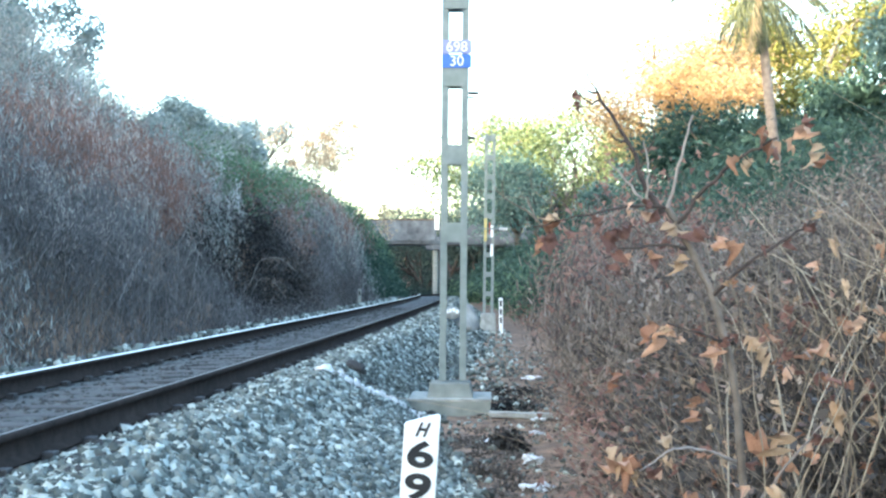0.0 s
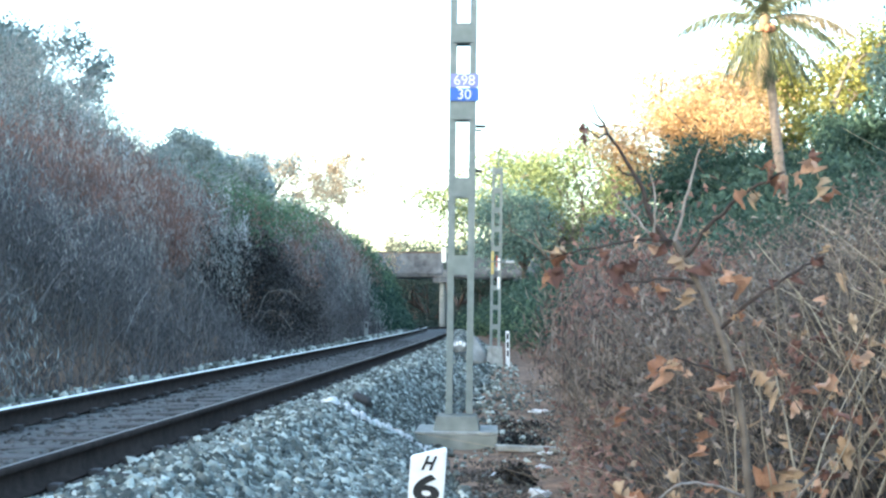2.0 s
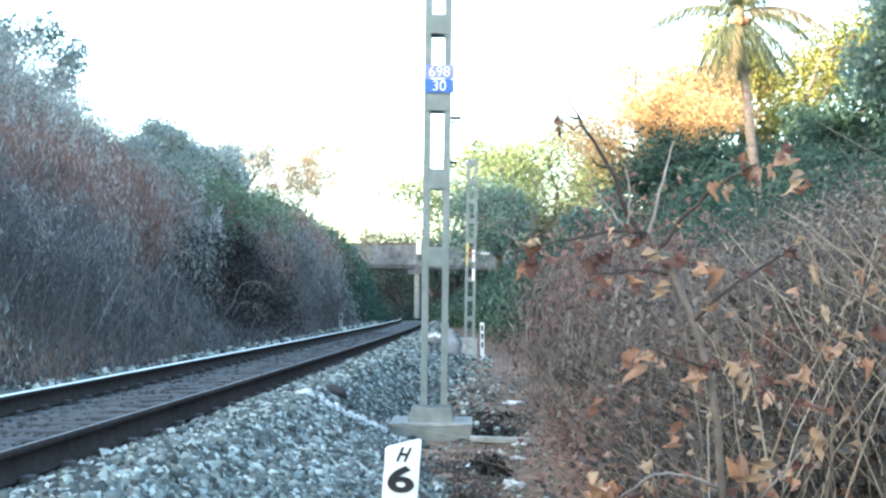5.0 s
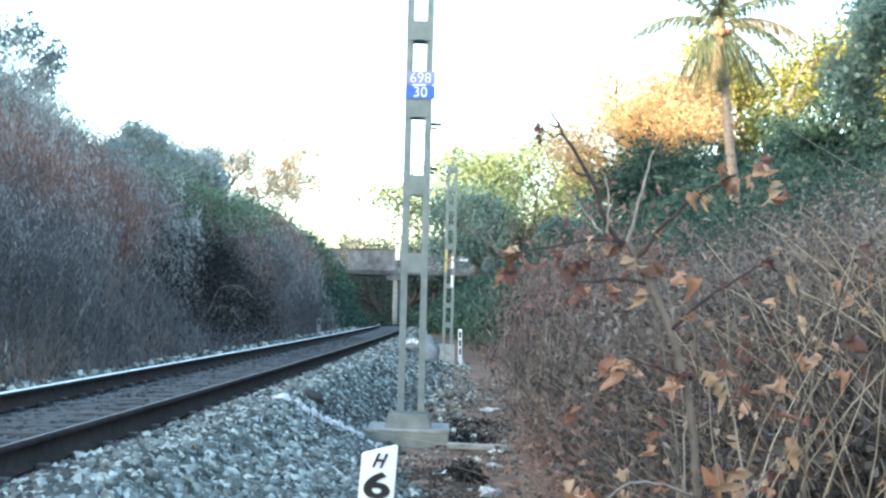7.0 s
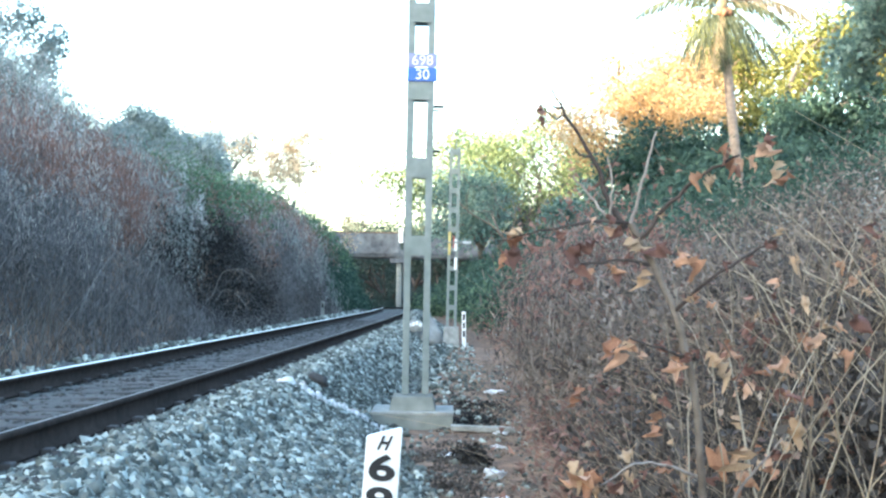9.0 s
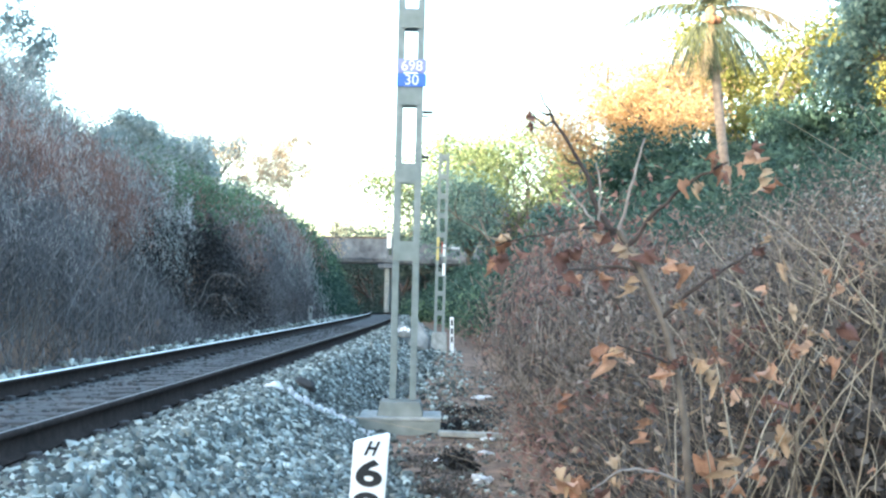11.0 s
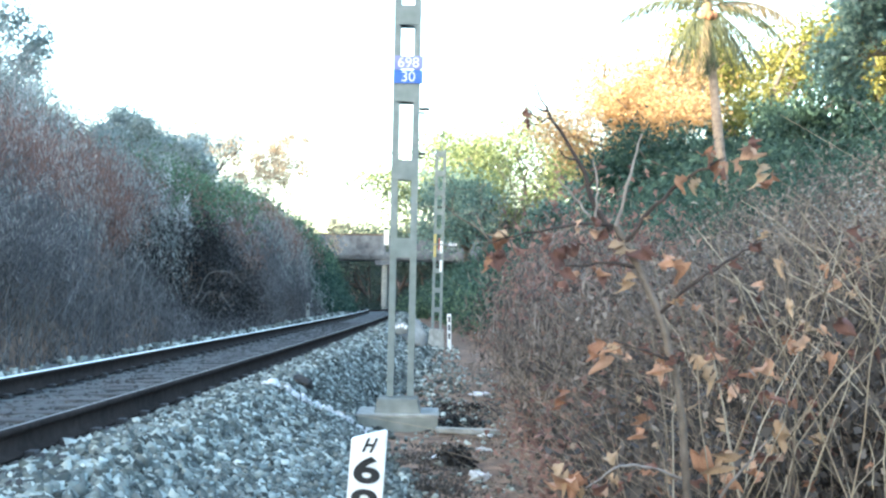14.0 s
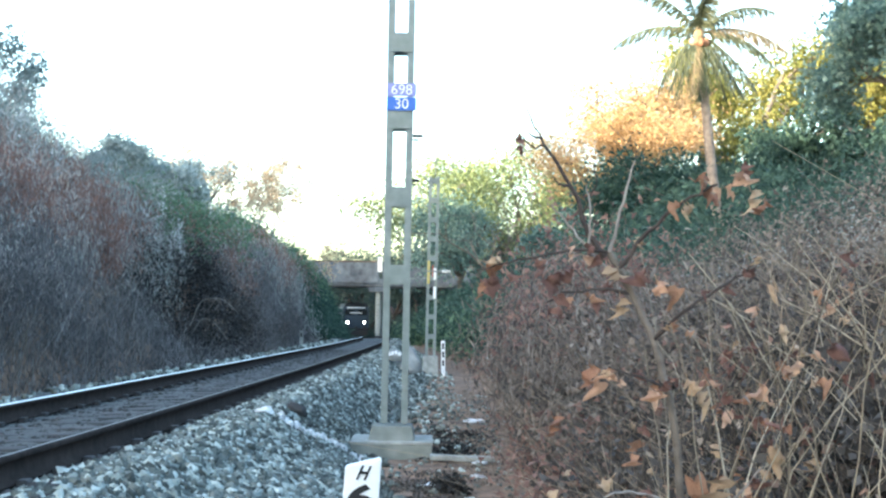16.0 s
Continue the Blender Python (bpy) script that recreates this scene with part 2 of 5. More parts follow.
def boxed(name, dims, mat, parent=None, label="", bevel=0.0, m=None, taper=1.0):
    bm = bmesh.new()
    box(bm, *dims, bevel=bevel, m=m, taper=taper)
    return part(name, bm, mat, parent, label)


def cyl(bm, p, q, r, r2=None, seg=12):
    p, q = Vector(p), Vector(q)
    m = Matrix.Translation((p + q) / 2) @ (q - p).to_track_quat("Z", "Y").to_matrix().to_4x4()
    bmesh.ops.create_cone(bm, cap_ends=True, segments=seg, radius1=r, radius2=r if r2 is None else r2, depth=(q - p).length, matrix=m)


def rod(name, p, q, r, mat, parent=None, label="", r2=None, seg=12):
    bm = bmesh.new()
    cyl(bm, p, q, r, r2, seg)
    return part(name, bm, mat, parent, label, smooth=False)


def tubes(paths, radii, sides=3):
    """Vertices and quads of tubes along (n,k,3) paths with (n,k) radii."""
    p, r = np.asarray(paths, float), np.asarray(radii, float)
    n, k, _ = p.shape
    d = np.gradient(p, axis=1)
    d /= np.linalg.norm(d, axis=2, keepdims=True) + 1e-9
    ref = np.where(np.abs(d[..., 2:3]) > 0.9, np.array([1.0, 0, 0]), np.array([0, 0, 1.0]))
    a = np.cross(d, ref)
    a /= np.linalg.norm(a, axis=2, keepdims=True) + 1e-9
    b = np.cross(d, a)
    ang = np.arange(sides) * 2 * np.pi / sides
    ring = a[:, :, None] * np.cos(ang)[:, None] + b[:, :, None] * np.sin(ang)[:, None]
    v = p[:, :, None] + ring * r[:, :, None, None]
    idx = np.arange(n * k * sides).reshape(n, k, sides)
    nx = np.roll(idx, -1, 2)
    f = np.stack([idx[:, :-1], nx[:, :-1], nx[:, 1:], idx[:, 1:]], -1).reshape(-1, 4)
    return v.reshape(-1, 3), f


def leaves(c, length, width, rng, up=0.0, fold=0.25, tri=False):
    """Folded diamond leaves at the points c, or plain pointed ones; up pulls their axes upright. Vertices and faces."""
    n = len(c)
    a = rng.normal(size=(n, 3))
    a[:, 2] += up * np.sign(rng.random(n) - 0.3)
    a /= np.linalg.norm(a, axis=1, keepdims=True)
    b = np.cross(a, rng.normal(size=(n, 3)))
    b /= np.linalg.norm(b, axis=1, keepdims=True) + 1e-9
    nn = np.cross(a, b)
    L = (length * rng.uniform(0.6, 1.3, n))[:, None] / 2
    W = (width * rng.uniform(0.6, 1.3, n))[:, None] / 2
    if tri:
        v = np.stack([c - a * L - b * W * 0.3, c + b * W, c + a * L - b * W * 0.3], 1) + (nn * W * fold)[:, None] * np.array([0, 1, 0])[None, :, None]
        return v.reshape(-1, 3), np.arange(3 * n).reshape(n, 3)
    v = np.stack([c - a * L, c + b * W + nn * W * fold, c + a * L, c - b * W + nn * W * fold], 1)
    return v.reshape(-1, 3), np.arange(4 * n).reshape(n, 4)


def blobs(centres, radii, per, rng, squash=0.8, hollow=0.55):
    """Points in uneven shells round the centres."""
    c = np.repeat(centres, per, 0)
    r = np.repeat(radii, per)
    d = rng.normal(size=(len(c), 3))
    d /= np.linalg.norm(d, axis=1, keepdims=True)
    lump = 1 + 0.25 * np.sin(d[:, 0] * 5 + c[:, 0] * 3) * np.sin(d[:, 1] * 4 + c[:, 1] * 2 + d[:, 2] * 3)
    q = d * (r * lump * rng.uniform(hollow, 1.05, len(c)))[:, None]
    q[:, 2] *= squash
    return c + q


# ---- the lie of the land ----
def xc(y):
    """The track's centre line: a curve to the left of about 990 m radius, straight beyond 200 m."""
    y = np.asarray(y, float)
    q = np.clip(y, -40, 200)
    return -3.571 + 0.04335 * q - 5.06e-4 * q * q + (y - q) * (0.04335 - 2 * 5.06e-4 * q)


def zt(y):
    """The height of the rails, which dip with distance."""
    q = np.clip(np.asarray(y, float), 0, 200)
    return -7.4e-5 * q * q


PROF_U = [-1500, -200, -60, -20, -10, -6.4, -4.9, -3.3, -2.5, 2.3, 4.1, 5.0, 6.8, 12, 25, 60, 200, 1500]
PROF_Z = [30, 14, 8, 5.2, 3.9, 3.0, 2.0, -0.75, -0.95, -0.88, -0.90, -0.42, 0.55, 2.45, 6.6, 13, 22, 30]


def ground_z(x, y):
    x, y = np.asarray(x, float), np.asarray(y, float)
    u = x - xc(y)
    z = np.interp(u, PROF_U, PROF_Z) + zt(y)
    z = z + 0.7 * np.clip((-3.8 - u) / 1.6, 0, 1) * np.clip((y - 48) / 18, 0, 1) * np.clip((150 - y) / 30, 0, 1)
    z = np.maximum(z - 2.2 * np.exp(-((y - 37) / 4.5) ** 2 - ((u + 4.7) / 1.1) ** 2), np.minimum(z, -0.8))
    away = np.clip((np.abs(u) - 3.3) / 3, 0, 1)
    z = z + away * (0.35 * np.sin(y * 0.31 + u * 0.2) * np.sin(u * 0.7 + 1.3) + 0.16 * np.sin(y * 1.3 + u) * np.sin(u * 1.9 + y * 0.4))
    z = z + (1 - away) * 0.025 * np.sin(y * 3.1 + u * 2) * np.sin(u * 4.3 + y)
    # unseen hill added to keep the low sun off cutting, bridge and woods
    bend = np.where(y > 150, xc(y) - xc(150), 0.0)
    shade_ridge = np.exp(-((x + 36 - bend) / 11.0) ** 2) * 13 * np.clip((480 - y) / 60, 0, 1) * np.clip(1.0 - 0.25 * (y - 60) / 40, 0.72, 1) * np.clip((y + 140) / 40, 0, 1)
    return z + shade_ridge


def ground_sheet():
    us = np.concatenate([[-1500, -700, -300, -150, -90, -60], np.arange(-52, -12, 2.5), np.arange(-12, 14, 0.3), np.arange(14, 40, 2), [40, 60, 100, 200, 500, 1500]])
    ys = np.concatenate([[-600, -300], np.arange(-150, -10, 8), np.arange(-10, 45, 0.4), np.arange(45, 180, 2.0), [190, 220, 260, 320, 420, 600, 1000, 1800]])
    U, Y = np.meshgrid(us, ys)
    X = U + xc(Y)
    Z = ground_z(X, Y)
    i = np.arange(U.size).reshape(U.shape)
    f = np.stack([i[:-1, :-1], i[:-1, 1:], i[1:, 1:], i[1:, :-1]], -1).reshape(-1, 4)
    ob = placed("ground", mesh_of("ground", np.stack([X, Y, Z], -1).reshape(-1, 3), f, M_SOIL, True))
    tagged(ob, "bare red-brown soil of a railway cutting and its banks", "ground", kind="structure")


def ballast_z(u, y):
    """Shoulders fall to the far ditch and to the near path; the near toe draws in past 11 m."""
    u, y = np.asarray(u, float), np.asarray(y, float)
    toe = 3.05 - 0.85 * np.clip((y - 11) / 4.5, 0, 1) + 0.45 * np.clip((y - 20) / 5, 0, 1)
    near = -0.225 - np.clip((u - 1.45) / (toe - 1.45), 0, 1) ** 1.15 * 0.72 - np.clip(u - toe, 0, 1) * 0.5
    far = -0.225 - np.clip((-2.2 - u) / 1.0, 0, 1) * 0.8
    crib = 0.05 * (np.clip((np.abs(u) - 0.95) / 0.1, 0, 1) - np.clip((np.abs(u) - 1.5) / 0.3, 0, 1)) + 0.012 * (np.abs(u) < 0.8)
    return np.where(u > 0, near, far) + crib + zt(y)


def ballast():
    us, ys = np.arange(-3.0, 3.11, 0.1), np.concatenate([np.arange(-30, 40, 0.25), np.arange(40, 720, 2.0)])
    U, Y = np.meshgrid(us, ys)
    Z = ballast_z(U, Y) + 0.02 * np.sin(U * 13 + Y * 5) * np.sin(Y * 11)
    i = np.arange(U.size).reshape(U.shape)
    f = np.stack([i[:-1, :-1], i[:-1, 1:], i[1:, 1:], i[1:, :-1]], -1).reshape(-1, 4)
    bed = placed("ballast_bed", mesh_of("ballast_bed", np.stack([U + xc(Y), Y, Z], -1).reshape(-1, 3), f, M_BALLAST, True))
    tagged(bed, "sloping bed of grey crushed-stone railway ballast", "ballast", kind="structure")


def stones(name, n, urange, yrange, size, mat, label, seed, sink=0.25, ypow=1.0, keep=None):
    """Loose angular stones scattered on the ballast, as one mesh."""
    rng = np.random.default_rng(seed)
    u = rng.uniform(*urange, n)
    y = yrange[0] + (yrange[1] - yrange[0]) * rng.random(n) ** ypow
    if keep is not None:
        ok = keep(u, y, rng)
        u, y = u[ok], y[ok]
    n = len(u)
    s = size * rng.uniform(0.45, 1.65, n) * (1 + np.clip(y - 14, 0, 60) * 0.02)
    z = np.maximum(ballast_z(u, y), ground_z(u + xc(y), y)) + s * sink
    # eight jittered corners of a cube, one pulled in
    base = np.array([[-1, -1, -1], [1, -1, -1], [1, 1, -1], [-1, 1, -1], [-1, -1, 1], [1, -1, 1], [1, 1, 1], [-1, 1, 1]]) * 0.5
    v = base[None] * rng.uniform(0.55, 1.25, (n, 8, 3)) * np.stack([rng.uniform(0.8, 1.4, n), rng.uniform(0.7, 1.1, n), rng.uniform(0.5, 0.95, n)], -1)[:, None]
    q = rng.normal(size=(n, 4))
    q /= np.linalg.norm(q, axis=1, keepdims=True)
    w, a, b, c = q.T
    R = np.stack([1 - 2 * (b * b + c * c), 2 * (a * b - c * w), 2 * (a * c + b * w), 2 * (a * b + c * w), 1 - 2 * (a * a + c * c), 2 * (b * c - a * w),
                  2 * (a * c - b * w), 2 * (b * c + a * w), 1 - 2 * (a * a + b * b)], -1).reshape(n, 3, 3)
    v = np.einsum("nij,nkj->nki", R, v) * s[:, None, None] + np.stack([u + xc(y), y, z], -1)[:, None]
    q6 = np.array([[0, 3, 2, 1], [4, 5, 6, 7], [0, 1, 5, 4], [1, 2, 6, 5], [2, 3, 7, 6], [3, 0, 4, 7]])
    f = (np.arange(n)[:, None, None] * 8 + q6).reshape(-1, 4)
    ob = placed(name, mesh_of(name, v.reshape(-1, 3), f, mat))
    return tagged(ob, label, "ballast", kind="stuff")


def sweep(name, section, side, mat, parent, label=""):
    """A rail profile carried along the curve; side is its offset from the centre line."""
    ys = np.concatenate([np.arange(-30, 60, 1.0), np.arange(60, 200, 2.5), np.arange(200, 721, 20)])
    k = len(section)
    s = np.array(section)
    V = np.stack([np.repeat((xc(ys) + side)[:, None], k, 1) + s[:, 0], np.repeat(ys[:, None], k, 1), np.repeat((zt(ys) + (0.025 if side > 0 else -0.025))[:, None], k, 1) + s[:, 1]], -1)
    i = np.arange(len(ys) * k).reshape(-1, k)
    j = np.roll(i, -1, 1)
    f = np.stack([i[:-1], j[:-1], j[1:], i[1:]], -1).reshape(-1, 4)
    return placed(name, mesh_of(name, V.reshape(-1, 3), f, mat), parent, label)


def track():
    web = [(-0.068, -0.172), (0.068, -0.172), (0.068, -0.158), (0.012, -0.14), (0.010, -0.05), (0.034, -0.038), (0.0362, -0.010), (0.026, -0.003),
           (-0.026, -0.003), (-0.0362, -0.010), (-0.034, -0.038), (-0.010, -0.05), (-0.012, -0.14), (-0.068, -0.158)]
    head = [(-0.011, -0.006), (0.011, -0.006), (0.011, 0.0), (-0.011, 0.0)]
    for side in (-0.8725, 0.8725):
        rail = empty("rail", None, "rusty steel rail with a shiny worn top, on sleepers", "rail", "rails of the track", kind="structure")
        sweep("rail_body", web, side, M_RAIL, rail)
        # far strip wide and bright, near one narrow and dark: painted sky gleam
        sweep("running_surface", [(p * (2.8 if side < 0 else 0.6), q) for p, q in head], side, M_RAILTOP if side < 0 else M_RAILTOP_DARK, rail, "polished rail top, widened and brightened as a sky gleam" if side < 0 else "rail top narrowed and darkened to hold back its gleam")
    # sleepers with fastenings: one built, then repeated along the curve
    first = None
    for i in range(225):
        y = -26 + i * 0.62
        turn = -math.degrees(math.atan(0.04335 - 2 * 5.06e-4 * y))
        m = pose(float(xc(y)), y, float(zt(y)), 0, 1.6 * -1 * 1, turn)
        if first is None:
            first = empty("sleeper", m, "grey pre-stressed concrete sleeper bedded in dark ballast", "sleeper", "sleepers under the rails")
            bm = bmesh.new()
            box(bm, -1.37, 1.37, -0.125, 0.125, -0.40, -0.193, bevel=0.02, taper=0.94)
            part("sleeper_body", bm, M_SLEEPER, first)
            for sx in (-0.8725, 0.8725):
                for d in (-0.10, 0.10):
                    bm = bmesh.new()
                    box(bm, sx + d - 0.035, sx + d + 0.035, -0.05, 0.05, -0.205, -0.14, bevel=0.012)
                    part("rail_clip", bm, M_DARKMETAL, first)
        else:
            copy_thing(first, m)


# ---- masts, posts, bridge ----
def text_mesh(name, body, size, mat, parent, m, label="", shear=0.0, bold=0.0):
    cu = bpy.data.curves.new(name, "FONT")
    cu.body, cu.size, cu.align_x, cu.align_y, cu.extrude, cu.shear, cu.offset = body, size, "CENTER", "CENTER", 0.002, shear, bold
    tmp = bpy.data.objects.new(name, cu)
    me = bpy.data.meshes.new_from_object(tmp)
    bpy.data.objects.remove(tmp)
    me.materials.clear()
    me.materials.append(mat)
    ob = placed(name, me, parent, label)
    ob.matrix_local = m
    return ob


def mast(m, height, width, depth, channel, battens, bh, label):
    """Two steel channels tied by batten plates; the base is at the origin."""
    top = empty("overhead_line_mast", m, label, "mast", "steel masts beside the track")
    for s in (-1, 1):
        x, d, c, w = width / 2, depth / 2, channel, 0.011
        sec = [(x, -d), (x, d), (x - c, d), (x - c, d - w), (x - w, d - w), (x - w, w - d), (x - c, w - d), (x - c, -d)]
        bm = bmesh.new()
        low = [bm.verts.new((s * p, q, 0)) for p, q in sec]
        high = [bm.verts.new((s * p, q, height)) for p, q in sec]
        for k in range(8):
            bm.faces.new((low[k], low[(k + 1) % 8], high[(k + 1) % 8], high[k]))
        bm.faces.new(high)
        bmesh.ops.recalc_face_normals(bm, faces=bm.faces[:])
        part("channel", bm, M_GALV, top)
    for z in battens:
        for d in (-1, 1):
            bm = bmesh.new()
            y = d * (depth / 2 + 0.005)
            box(bm, -width / 2 + 0.012, width / 2 - 0.012, y - 0.004, y + 0.004, z - bh / 2, z + bh / 2, 0.001)
            part("batten_plate", bm, M_GALV, top)
    return top


def masts():
    base = -0.50
    a = mast(pose(-0.415, 16.3, base, 0, 0.25, 0), 9.0, 0.335, 0.25, 0.082, [1.863 + 0.983 * i for i in range(8)], 0.245, "tall galvanised steel mast of two battened channels with blue number plates")
    plates = (("698", 4.20, M_LILAC, "faded blue plate with white number"), ("30", 4.02, M_BLUE, "blue plate with white number"))
    for body, z, mat, label in plates:
        pl = boxed("number_plate", (-0.165, 0.205, -0.15, -0.142, z - 0.083, z + 0.085), mat, a, label, 0.001)
        text_mesh("number", body, 0.185, M_WHITE, pl, pose(0.02, -0.153, z - 0.003, 90, 0, 0), "white painted digits", bold=0.0)
    for z, w in ((3.62, 0.13), (3.05, 0.085)):
        boxed("bracket", (0.17, 0.17 + w, -0.04, 0.04, z, z + 0.032), M_DARKMETAL, a, "small dark bolted bracket", 0.003)
        boxed("bracket", (0.17, 0.17 + w * 0.6, -0.03, 0.03, z - 0.045, z - 0.025), M_DARKMETAL, a, "small dark bolted bracket", 0.003)
    f = empty("mast_foundation", pose(-0.44, 16.2, -0.86), "stepped grey concrete mast foundation on the cess", "foundation")
    bm = bmesh.new()
    box(bm, -0.29, 0.29, -0.25, 0.36, 0.16, 0.345, 0.02, taper=0.86)
    part("plinth", bm, M_FOOTCONC, f)
    bm = bmesh.new()
    box(bm, -0.50, 0.505, -0.36, 0.6, -0.35, 0.128, 0.015)
    part("footing", bm, M_FOOTCONC, f)
    bm = bmesh.new()
    box(bm, -0.508, 0.513, -0.368, 0.608, 0.126, 0.168, 0.012)
    part("pale_cap", bm, M_CONC, f, "thin pale cap")
    b = mast(pose(0.07, 41.0, -0.41, 0, 0.6, 0), 5.72, 0.34, 0.25, 0.09, [0.62 + 0.62 * i for i in range(9)], 0.16, "galvanised steel mast with painted bands, partly hidden by foliage")
    boxed("yellow_band", (-0.155, -0.075, -0.142, -0.136, 2.29, 3.02), M_YELLOW, b, "flaking yellow painted strip", 0.001)
    boxed("red_band", (0.0, 0.035, -0.142, -0.136, 2.52, 2.89), M_RED, b, "red painted strip", 0.001)
    for z in (1.82, 2.42):
        boxed("white_band", (0.045, 0.13, -0.142, -0.136, z, z + 0.38), M_WHITE, b, "white painted strip", 0.001)
    rod("cross_arm", (-0.3, -0.15, 2.69), (0.58, -0.15, 2.69), 0.022, M_GALV, b)
    for k in range(4):
        rod("insulator", (0.32 + 0.07 * k, -0.15, 2.69), (0.36 + 0.07 * k, -0.15, 2.69), 0.04, M_WHITE, b, "white porcelain insulator disc")
    rod("bracket_tube", (0.0, -0.15, 5.37), (-0.35, -0.2, 5.72), 0.025, M_GALV, b)
    rod("peak_tube", (0.02, 0.0, 5.6), (0.08, 0.0, 7.1), 0.014, M_GALV, b)
    for k in range(3):
        rod("insulator", (0.05 + 0.09 * k, -0.02, 7.1), (0.10 + 0.09 * k, -0.02, 7.11), 0.05, M_WHITE, b, "white porcelain insulator disc")
    f = empty("mast_foundation", pose(0.07, 41.0, -0.6), "rough grey concrete foundation block of the second mast", "foundation")
    bm = bmesh.new()
    box(bm, -0.27, 0.27, -0.35, 0.35, -0.65, 0.20, 0.03, taper=0.85)
    part("footing", bm, M_CONC, f)


def posts():
    h = empty("kilometre_post", pose(-0.348, 5.5, -1.0, 0, 3.7, 4), "leaning white-painted concrete post with black figures", "marker post")
    bm = bmesh.new()
    vs = box(bm, -0.075, 0.078, -0.035, 0.075, -0.1, 1.22)
    for v in vs:
        if v.co.z > 1:
            v.co.z += v.co.x * 0.30
            v.co.x *= 0.98
    bmesh.ops.bevel(bm, geom=bm.edges[:], offset=0.006, segments=2, affect="EDGES")
    part("post", bm, M_WHITE, h)
    text_mesh("letter", "H", 0.084, M_BLACK, h, pose(-0.005, -0.0375, 1.178, 90, 0, 0) @ Matrix.Diagonal((0.8, 1, 1, 1)), "hand-painted black letter", shear=0.45, bold=0.002)
    digit = Matrix.Diagonal((1.42, 0.9, 1, 1))
    text_mesh("digit", "6", 0.165, M_BLACK, h, pose(0.0, -0.0375, 1.07, 90, 0, 0) @ digit, "hand-painted black digit", bold=0.005)
    # the nine is the same stroke turned about
    text_mesh("digit", "6", 0.165, M_BLACK, h, pose(0.0, -0.0375, 0.945, 90, 0, 0) @ Matrix.Rotation(math.pi, 4, "Z") @ digit, "hand-painted black digit nine", bold=0.005)
    for x, y, z0, z1, lean, lab in ((-5.22, 53.0, -1.1, 0.2, 0.5, "grey-white concrete marker post beside the far rail"), (0.478, 40.0, -1.05, 0.1, -1.0, "short white marker post with black bars below the bank")):
        p = empty("marker_post", pose(x, y, z0, 0, lean, 0), lab, "marker post")
        w = 0.075 if x < 0 else 0.062
        bm = bmesh.new()
        box(bm, -w, w, -0.05, 0.05, 0, z1 - z0, 0.015)
        part("post", bm, M_WHITE if x > 0 else M_CONC, p)
        for k in range(3 if x > 0 else 1):
            boxed("painted_bar", (-w * 0.5, w * 0.5, -0.055, -0.051, z1 - z0 - 0.26 - 0.26 * k, z1 - z0 - 0.08 - 0.26 * k), M_BLACK, p, "black painted bar", 0.001)


def lump(name, mat, size, seed, rough=0.25, sub=3):
    rng = np.random.default_rng(seed)
    bm = bmesh.new()
    bmesh.ops.create_icosphere(bm, subdivisions=sub, radius=1)
    for v in bm.verts:
        n = noise.noise(v.co * 1.7 + Vector((seed, 0, 0))) + 0.5 * noise.noise(v.co * 4.1 + Vector((0, seed, 0)))
        v.co = v.co * (1 + rough * n)
        v.co = Vector((v.co.x * size[0], v.co.y * size[1], max(v.co.z, -0.55) * size[2]))
    return part(name, bm, mat, smooth=True)


def bridge():
    y0, y1 = 147.5, 153.5
    b = empty("overbridge", pose(-8, 150, -2), "weathered dark concrete road overbridge on a slender pier", "bridge")
    m = b.matrix_world.inverted()

    def bx(name, dims, mat, label="", bevel=0.03):
        ob = boxed(name, dims, mat, b, label, bevel, m=m)
        return ob
    bx("deck", (-24, 5.5, y0 + 0.2, y1 - 0.2, 4.25, 5.1), M_OLDCONC)
    for k in range(4):
        bx("girder", (-24, 5.5, y0 + 0.5 + k * 1.45, y0 + 0.95 + k * 1.45, 4.25 - 0.14, 4.26), M_OLDCONC)
    bx("parapet", (-24, -5.92, y0, y0 + 0.22, 4.6, 6.95), M_OLDCONC, "stained parapet wall")
    bx("parapet", (-24, -5.92, y1 - 0.22, y1, 4.6, 6.95), M_OLDCONC)
    bx("parapet", (-5.35, 5.5, y0, y0 + 0.22, 4.6, 6.5), M_OLDCONC, "stained parapet wall")
    bx("coping", (-24, -5.92, y0 - 0.05, y0 + 0.27, 6.955, 7.12), M_RUSTY, "rust-stained coping strip", 0.02)
    bx("end_post", (-5.9, -5.4, y0 - 0.05, y0 + 0.4, 5.9, 7.6), M_WHITE, "white-painted parapet end post")
    bx("pier", (-6.15, -5.55, y0 + 0.6, y1 - 0.6, -3.2, 3.75), M_CONC, "pale round-edged concrete pier", 0.2)
    bx("pier_cap", (-6.9, -4.8, y0 + 0.3, y1 - 0.3, 3.6, 4.12), M_OLDCONC)
    bx("abutment", (-17, -13.2, y0 + 0.4, y1 - 0.4, -3, 4.12), M_OLDCONC)
    bx("abutment", (2.5, 5.5, y0 + 0.4, y1 - 0.4, -3, 4.12), M_OLDCONC)


